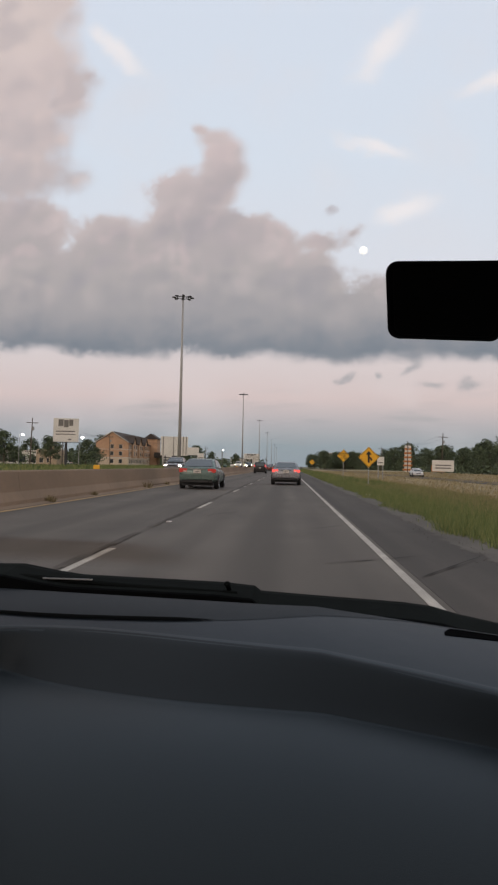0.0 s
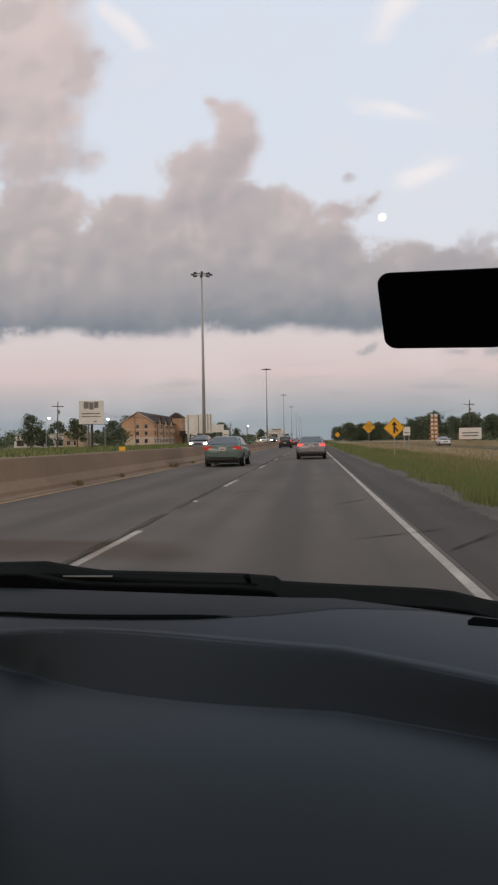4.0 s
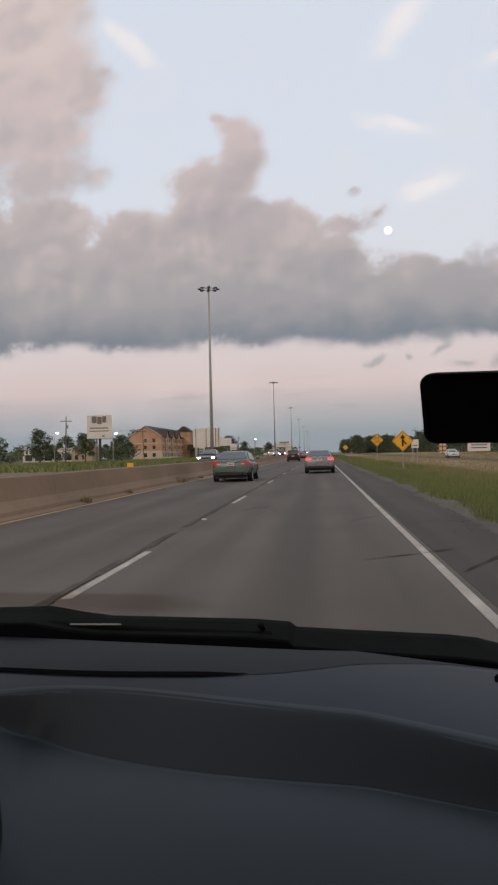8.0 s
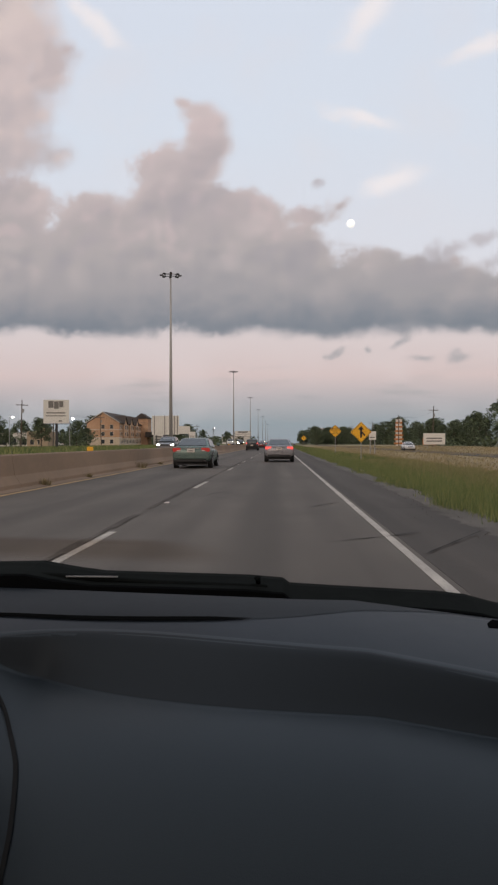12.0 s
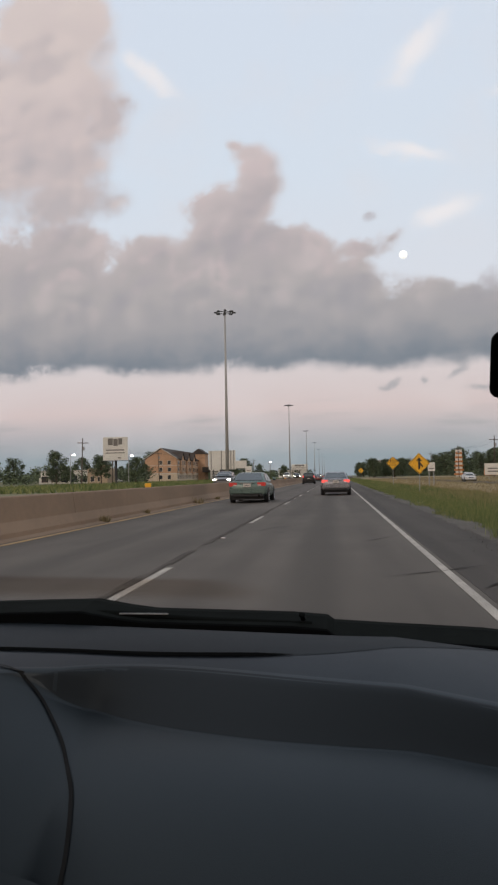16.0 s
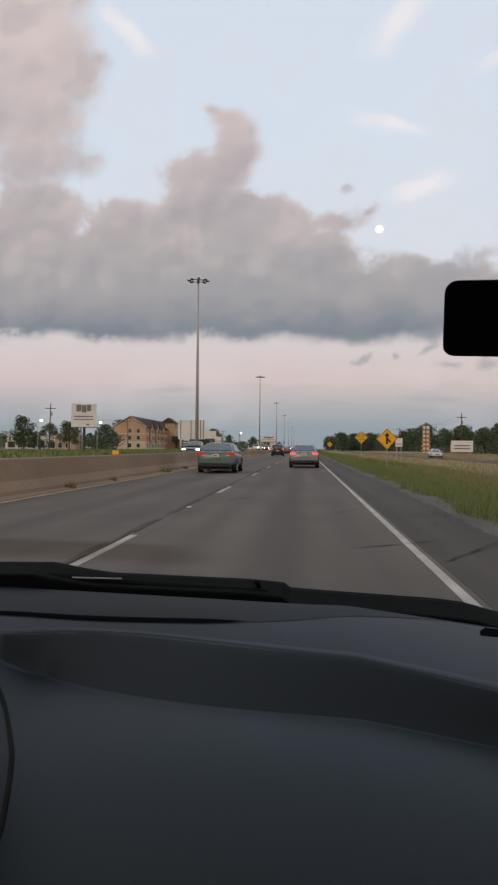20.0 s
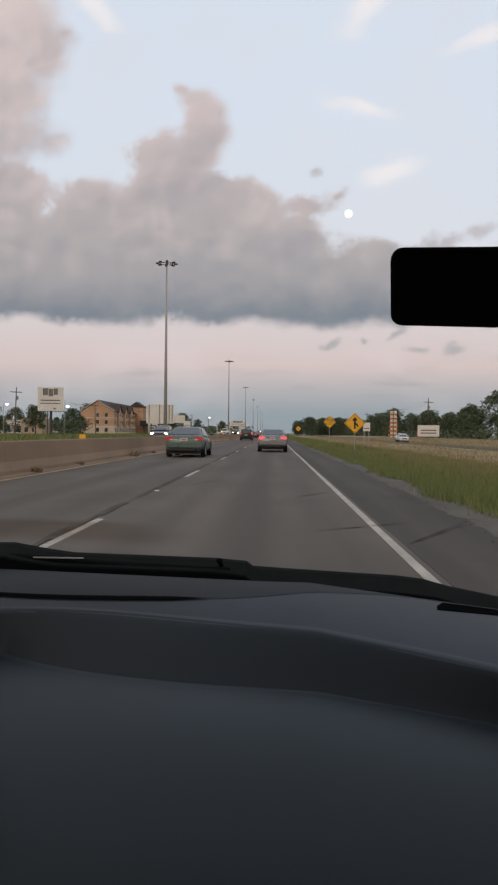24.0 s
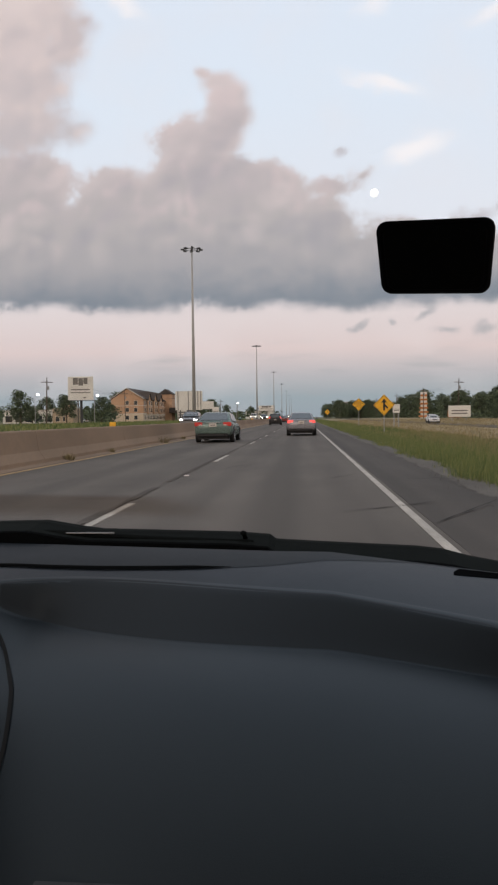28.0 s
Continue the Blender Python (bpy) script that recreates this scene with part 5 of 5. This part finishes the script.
hotel = holder("hotel", (-66, 287, 0))
W, LN = 13.5, 62
part("stone_storey", box(-W, 0, 0, 0, LN, 3.3, .02), STONE, hotel, "cream stone ground storey")
part("brick_wall", prism([(x - W / 2, z) for x, z in gable(-W / 2, W / 2, 3.3, 9.4, 13.6)], 0.02, LN - .02), BRICK, hotel, "red brick upper walls")
part("string_course", box(-W - .06, -.06, 3.2, .06, LN + .06, 3.5), TRIM, hotel)
part("string_course", box(-W - .05, -.05, 6.6, .05, LN + .05, 6.8), TRIM, hotel)
for s in (-1, 1):
    ridge, eave = (-W / 2, 13.9), (-W / 2 + s * (W / 2 + .5), 9.35)
    part("roof_slope", prism([ridge, eave, (eave[0], eave[1] + .25), (ridge[0], ridge[1] + .28)], -.5, LN + .5), ROOF, hotel, "dark shingle roof")
    part("bargeboard", prism([(ridge[0], ridge[1] - .05), (eave[0], eave[1] - .05), (eave[0], eave[1] + .3), (ridge[0], ridge[1] + .3)], -.62, -.5), TRIM, hotel)
for y in (9, 21, 33):
    cg = part("cross_gable", prism([(y - 3, 3.3), (y + 3, 3.3), (y + 3, 9.2), (y, 12.4), (y - 3, 9.2)], -4, .6, axis="x"), BRICK, hotel)
    for s in (-1, 1):
        part("gable_roof", prism([(y, 12.45), (y + s * 3.4, 9.0), (y + s * 3.4, 9.3), (y, 12.8)], -4.5, 1.0, axis="x"), ROOF, cg)
part("tower", box(-3, 46, 0, 3.4, 54, 12.8, .05), BRICK, hotel, "brick entrance tower")
part("tower_roof", prism([(-3.6, 12.8), (4.0, 12.8), (.2, 15.4)], 45.5, 54.5), ROOF, hotel)
part("porch_roof", prism([(2.6, 3.9), (12.5, 3.9), (12.5, 4.3), (6.5, 6.4), (2.6, 6.4)], 43, 55), ROOF, hotel)
for y in (44, 49, 54):
    part("porch_column", box(11.4, y - .4, 0, 12.2, y + .4, 3.95, .04), BRICK, hotel)
share = window_meshes(1.3, 1.6)
for k in range(14):
    for z in (1.0, 4.2, 7.1):
        y = 3 + 3.1 * k
        if abs(y - 50) > 5:
            window_unit(hotel, (.62 if min(abs(y - g) for g in (9, 21, 33)) < 2.3 and z > 3.3 else .02, y, z), 90, 1.3, 1.6, share)
for z in (1.0, 4.2, 7.1):
    window_unit(hotel, (-W / 2 + .0, -.03, z), 0, 1.3, 1.6, share)
    window_unit(hotel, (-W / 2 + 3.6, -.03, z), 0, 1.3, 1.6, share)
sg = part("hotel_sign", box(6.5, 42.6, .8, 11, 42.9, 5.2, .03), WHITE, hotel, "white hotel sign board")
for k in range(3):
    part("sign_bar", box(7.1, 42.55, 1.4 + 1.2 * k, 10.4, 42.62, 2.0 + 1.2 * k), PRINT, sg)
tagged(hotel, "three-storey red brick hotel with a dark gabled roof", "hotel")

store = holder("store_building", (-112, 255, 0))
part("store_wall", box(0, 0, 0, 24, 14, 4.6, .03), WHITE, store)
part("store_roof", box(-.4, -.4, 4.6, 24.4, 14.4, 5.0, .03), TRIM, store)
share2 = window_meshes(2.6, 2.2)
for k in range(6):
    window_unit(store, (2.4 + 3.8 * k, -.03, .6), 0, 2.6, 2.2, share2)
tagged(store, "long low white shop building with dark windows", "building")
shop = holder("shop_building", (-86, 236, 0))
part("shop_wall", box(0, 0, 0, 7, 9, 5.2, .03), TAN, shop)
part("shop_tower", box(4.6, -.6, 0, 7.4, 4, 6.4, .03), TAN, shop)
part("canopy", box(4.2, -1.2, 6.3, 8.0, 4.4, 6.7, .03), PRINT, shop, "dark flat canopy")
for k in range(2):
    window_unit(shop, (1.8 + 2.6 * k, -.03, .7), 0, 1.6, 2.0, share)
tagged(shop, "small tan stucco shop with a dark canopy", "building")
low_shop = holder("store_building", (-46, 560, 0))
part("store_wall", box(0, 0, 0, 22, 12, 6.0, .03), WHITE, low_shop)
part("store_roof", box(-.4, -.4, 6.0, 22.4, 12.4, 6.5, .03), TRIM, low_shop)
tagged(low_shop, "distant white flat-roofed building", "building")


# ---- trees ----
def leaf_cloud(r_, clumps, per, leaf):
    vs, fs = [], []
    for c, rad in clumps:
        for _ in range(per):
            d = Vector((r_.gauss(0, 1), r_.gauss(0, 1), r_.gauss(0, 1))).normalized() * rad * r_.uniform(.35, 1.08)
            p = c + d
            a = Vector((r_.gauss(0, 1), r_.gauss(0, 1), r_.gauss(0, .6))).normalized()
            b = a.cross(Vector((r_.gauss(0, 1), r_.gauss(0, 1), r_.gauss(0, 1)))).normalized()
            s = leaf * r_.uniform(.6, 1.3)
            i = len(vs)
            vs += [p - a * s, p + b * s * .6, p + a * s, p - b * s * .6]
            fs.append((i, i + 1, i + 2, i + 3))
    me = bpy.data.meshes.new("crown")
    me.from_pydata([tuple(v) for v in vs], [], fs)
    me.materials.append(LEAF)
    return me


def tree(seed, h, spread, kind):
    r_ = random.Random(seed)
    t = holder("tree")
    b = tube([(0, 0, 0), (r_.uniform(-.2, .2), r_.uniform(-.2, .2), h * .35), (r_.uniform(-.4, .4), r_.uniform(-.4, .4), h * .75)], [h * .020, h * .014, h * .005], 8)
    clumps = []
    n = 13
    for k in range(n):
        a = 2.4 * k + r_.uniform(-.4, .4)
        f = .28 + .66 * (k + .5) / n
        wide = spread * (1 - abs(f - .55) * 1.3) * r_.uniform(.55, 1.05)
        tip = Vector((wide * math.cos(a), wide * math.sin(a), h * f))
        tube([(0, 0, h * f * .72), tip * .55 + Vector((0, 0, h * f * .38)), tip], [h * .007, h * .005, h * .002], 5, b)
        clumps.append((tip, h * r_.uniform(.11, .18)))
    clumps.append((Vector((0, 0, h * .9)), h * .13))
    if kind == "bushy":
        for k in range(6):
            a = k * 1.05
            clumps.append((Vector((spread * .7 * math.cos(a), spread * .7 * math.sin(a), h * .2)), h * .16))
    part("trunk", b, BARK, t)
    cr = new("crown", leaf_cloud(r_, clumps, 170, h * .027))
    cr.parent = t
    return tagged(t, "dark green leafy tree at the edge of the field", "tree", "trees along the highway")


kinds = [tree(11, 12, 3.6, "tall"), tree(12, 12, 4.6, "bushy"), tree(13, 12, 3.0, "tall"), tree(14, 12, 5.0, "bushy"), tree(15, 12, 4.0, "tall"), tree(16, 12, 4.4, "bushy")]
for k, t in enumerate(kinds):
    t.matrix_basis = pose(70 + 3 * k, 170 + 14 * k, -.1)
spots = []
for k in range(64):
    y = 105 + 12.5 * k
    spots.append((rng.uniform(61, 71), y + rng.uniform(-4, 4), rng.choice((6.5, 8, 9, 10, 11, 13.5)) * rng.uniform(.9, 1.1)))
    spots.append((rng.uniform(72, 84), y + rng.uniform(2, 9), rng.uniform(9, 13.5)))
for k in range(24):
    spots.append((rng.uniform(13, 36), rng.uniform(370, 470), rng.uniform(7, 11)))
for k in range(60):
    y = 150 + 11 * k
    spots.append((-rng.uniform(82, 125) * (.75 + y / 1800), y + rng.uniform(-5, 5) + 60, rng.uniform(5.5, 11)))
for x, y, h in [(-80, 300, 13), (-58, 352, 13), (-70, 240, 9), (-52, 400, 12), (-60, 410, 10), (-47, 430, 9), (-110, 230, 9), (-125, 238, 10), (-35, 480, 8), (-38, 500, 9), (-32, 560, 8)]:
    spots.append((x, y, h))
for x, y, h in spots:
    s = h / 12
    copy_thing(rng.choice(kinds), Matrix.LocRotScale((x, y, -.1), Euler((0, 0, rng.uniform(0, 6.28))), (s * rng.uniform(.9, 1.25), s * rng.uniform(.9, 1.25), s)))

# undergrowth below the trees, both sides
r_ = random.Random(5)
cl = [(Vector((r_.uniform(57, 66), 95 + 5.0 * k + r_.uniform(-2, 2), r_.uniform(.6, 2.2))), r_.uniform(1.4, 2.8)) for k in range(150)]
cl += [(Vector((-r_.uniform(80, 125), 150 + 3.2 * k + r_.uniform(-2, 2), r_.uniform(.8, 3.6))), r_.uniform(1.6, 3.2)) for k in range(230)]
cl += [(Vector((-r_.uniform(118, 150) - k * .16, 190 + 2.6 * k + r_.uniform(-2, 2), r_.uniform(1.5, 5.5))), r_.uniform(2.2, 4.2)) for k in range(260)]
cl += [(Vector((-72 - .045 * k * 4 + r_.uniform(-8, 8), 415 + 4.0 * k, r_.uniform(1.5, 5.0))), r_.uniform(2.6, 4.6)) for k in range(200)]
cl += [(Vector((-84 - .75 * k + r_.uniform(-2, 2), 352 + r_.uniform(-10, 14), r_.uniform(1.0, 5.6))), r_.uniform(2.0, 3.6)) for k in range(100)]
cl += [(Vector((-r_.uniform(66, 96), 236 + 1.7 * k + r_.uniform(-2, 2), r_.uniform(.8, 4.2))), r_.uniform(1.5, 3.0)) for k in range(24)]
cl += [(Vector((-r_.uniform(40, 58), 380 + 4.0 * k, r_.uniform(.8, 4.0))), r_.uniform(1.8, 3.2)) for k in range(45)]
und = new("undergrowth", leaf_cloud(r_, cl, 60, .42))
tagged(und, "dense green undergrowth below the trees", "bushes", kind="stuff")
# far woods on the skyline
cl = []
for k in range(420):
    a = -1.1 + 2.2 * k / 420
    d = r_.uniform(1150, 1500)
    if abs(math.sin(a) * d) > 45:
        cl.append((Vector((math.sin(a) * d, math.cos(a) * d, r_.uniform(3, 9))), r_.uniform(7, 12)))
tagged(new("far_woods", leaf_cloud(r_, cl, 26, 3.0)), "low dark woods along the skyline", "woods", kind="stuff")


# ---- grass ----
def blades(name, count, place, height, width, material, label):
    g = np.random.RandomState(len(name) * 7 + count % 97)
    x, y, z = place(g, count)
    clump = .5 + .5 * np.sin(x * 2.3 + 1.7 * np.sin(y * .9)) * np.sin(y * 1.1 + 1.3 * np.sin(x * 1.4))
    h = height * g.uniform(.5, 1.25, count) * (.45 + 1.1 * clump)
    wd = width * g.uniform(.6, 1.4, count)
    a = g.uniform(0, np.pi, count)
    lx, ly = g.normal(0, .28, count) * h, g.normal(0, .28, count) * h
    dx, dy = np.cos(a) * wd, np.sin(a) * wd
    v = np.empty((count, 3, 3))
    v[:, 0] = np.stack([x - dx, y - dy, z - .03], 1)
    v[:, 1] = np.stack([x + dx, y + dy, z - .03], 1)
    v[:, 2] = np.stack([x + lx, y + ly, z + h], 1)
    me = bpy.data.meshes.new(name)
    me.from_pydata(v.reshape(-1, 3).tolist(), [], np.arange(count * 3).reshape(-1, 3).tolist())
    me.materials.append(material)
    return tagged(new(name, me), label, "grass", kind="stuff")


def ground_at(x):
    return np.interp(x, [p[0] for p in xs], [p[1] for p in xs])


def verge(g, n):
    y = 5 + 95 * g.uniform(0, 1, n) ** 1.9
    x = GRASS_R + .22 + 7.6 * g.uniform(0, 1, n) ** 1.15 + .16 * np.sin(y * .8) + .11 * np.sin(y * 2.1 + 1) + g.normal(0, .10, n)
    return x, y, np.maximum(ground_at(x), np.where(x < GRASS_R + .45, -.04, -9))


def far_verge(g, n):
    y = 60 + 340 * g.uniform(0, 1, n) ** 1.5
    x = GRASS_R + .1 + 6.5 * g.uniform(0, 1, n)
    return x, y, ground_at(x)


def field(g, n):
    y = 22 + 240 * g.uniform(0, 1, n) ** 1.4
    x = 9 + 48 * g.uniform(0, 1, n) ** 1.3 + g.normal(0, .5, n)
    return x, y, ground_at(x)


def mixed(g, n):
    """Straw-coloured blades among the green ones, thicker away from the road."""
    y = 7 + 110 * g.uniform(0, 1, n) ** 1.7
    x = 5.0 + 6.5 * g.uniform(0, 1, n) ** .6 + g.normal(0, .3, n)
    return x, y, ground_at(x)


def weeds(g, n):
    c = g.randint(0, 60, n)
    cx, cy = g.uniform(6.5, 13, 60), g.uniform(14, 70, 60)
    x, y = cx[c] + g.normal(0, .25, n), cy[c] + g.normal(0, .25, n)
    return x, y, ground_at(x)


def left_field(g, n):
    y = 60 + 340 * g.uniform(0, 1, n) ** 1.3
    x = -19 - 45 * g.uniform(0, 1, n)
    return x, y, ground_at(x)


blades("verge_grass", 230000, verge, .20, .007, GRASS, "tall green roadside grass")
blades("far_verge_grass", 26000, far_verge, .26, .07, GRASS, "green roadside grass farther along the road")
blades("straw_grass", 60000, mixed, .24, .007, DRY, "straw-coloured stalks among the green grass")
blades("field_grass", 60000, field, .17, .05, DRY, "dry tan grass on the open field")
blades("weed_stalks", 240, weeds, .40, .014, WEED, "dark weed stalks in the roadside grass")
blades("left_field_grass", 26000, left_field, .40, .10, GRASS, "green grass beyond the other carriageway")

def tuft(seed, at, r, h):
    """A clump of dry weeds at the foot of the barrier."""
    g = random.Random(seed)
    b = bmesh.new()
    for _ in range(90):
        a, q = g.uniform(0, 6.283), r * g.random() ** .7
        x, y, t, hh = q * math.cos(a), q * math.sin(a), g.uniform(0, 3.14), h * g.uniform(.4, 1.1)
        dx, dy = .012 * math.cos(t), .012 * math.sin(t)
        b.faces.new([b.verts.new(c) for c in ((x - dx, y - dy, 0), (x + dx, y + dy, 0), (x * 1.6, y * 1.6, hh))])
    ob = link("weed_tuft", b, DRY)
    ob.location = at
    return tagged(ob, "dry brown weed tuft at the foot of the barrier", "weeds", "weed tufts")


for k, (y, r, h) in enumerate(((19.5, .16, .22), (24.0, .10, .16), (33.0, .26, .34), (38.5, .14, .2), (52.0, .22, .3), (71.0, .3, .36))):
    tuft(k, (WALL_X + .50, y, .02), r, h)


def litter(seed, at, size):
    """A crumpled scrap of pale paper."""
    g = random.Random(seed)
    b = bmesh.new()
    rows = [[b.verts.new((size * (i / 4 - .5) * 1.5 + g.gauss(0, .01), size * (j / 4 - .5) + g.gauss(0, .01), .03 + size * .22 * g.random())) for j in range(5)] for i in range(5)]
    for p_, q_ in zip(rows, rows[1:]):
        for k in range(4):
            b.faces.new((p_[k], q_[k], q_[k + 1], p_[k + 1]))
    bmesh.ops.solidify(b, geom=b.faces[:], thickness=.004)
    ob = link("paper_scrap", b, WHITE)
    ob.location = at
    return tagged(ob, "crumpled white paper scrap beside the road", "litter", "roadside litter")


for k, (x, y, size) in enumerate(((3.5, 31.0, .22), (3.3, 47.0, .24))):
    litter(k, (x, y, -.05), size)

# the moon
MOON = Vector((.0961, .9507, .2948)) * 4200
moon_bm = bmesh.new()
bmesh.ops.create_icosphere(moon_bm, subdivisions=3, radius=23)
moon = link("moon", moon_bm, mat("moon_face", (.8, .8, .78), .9, var=.1, coarse=.02, fine_scale=.06, bump=0, emit=(1, .98, .95, .9)), smooth=True)
moon.location = MOON + Vector((0, 0, EYE))
tagged(moon, "small bright white moon in the evening sky", "moon", kind="structure")
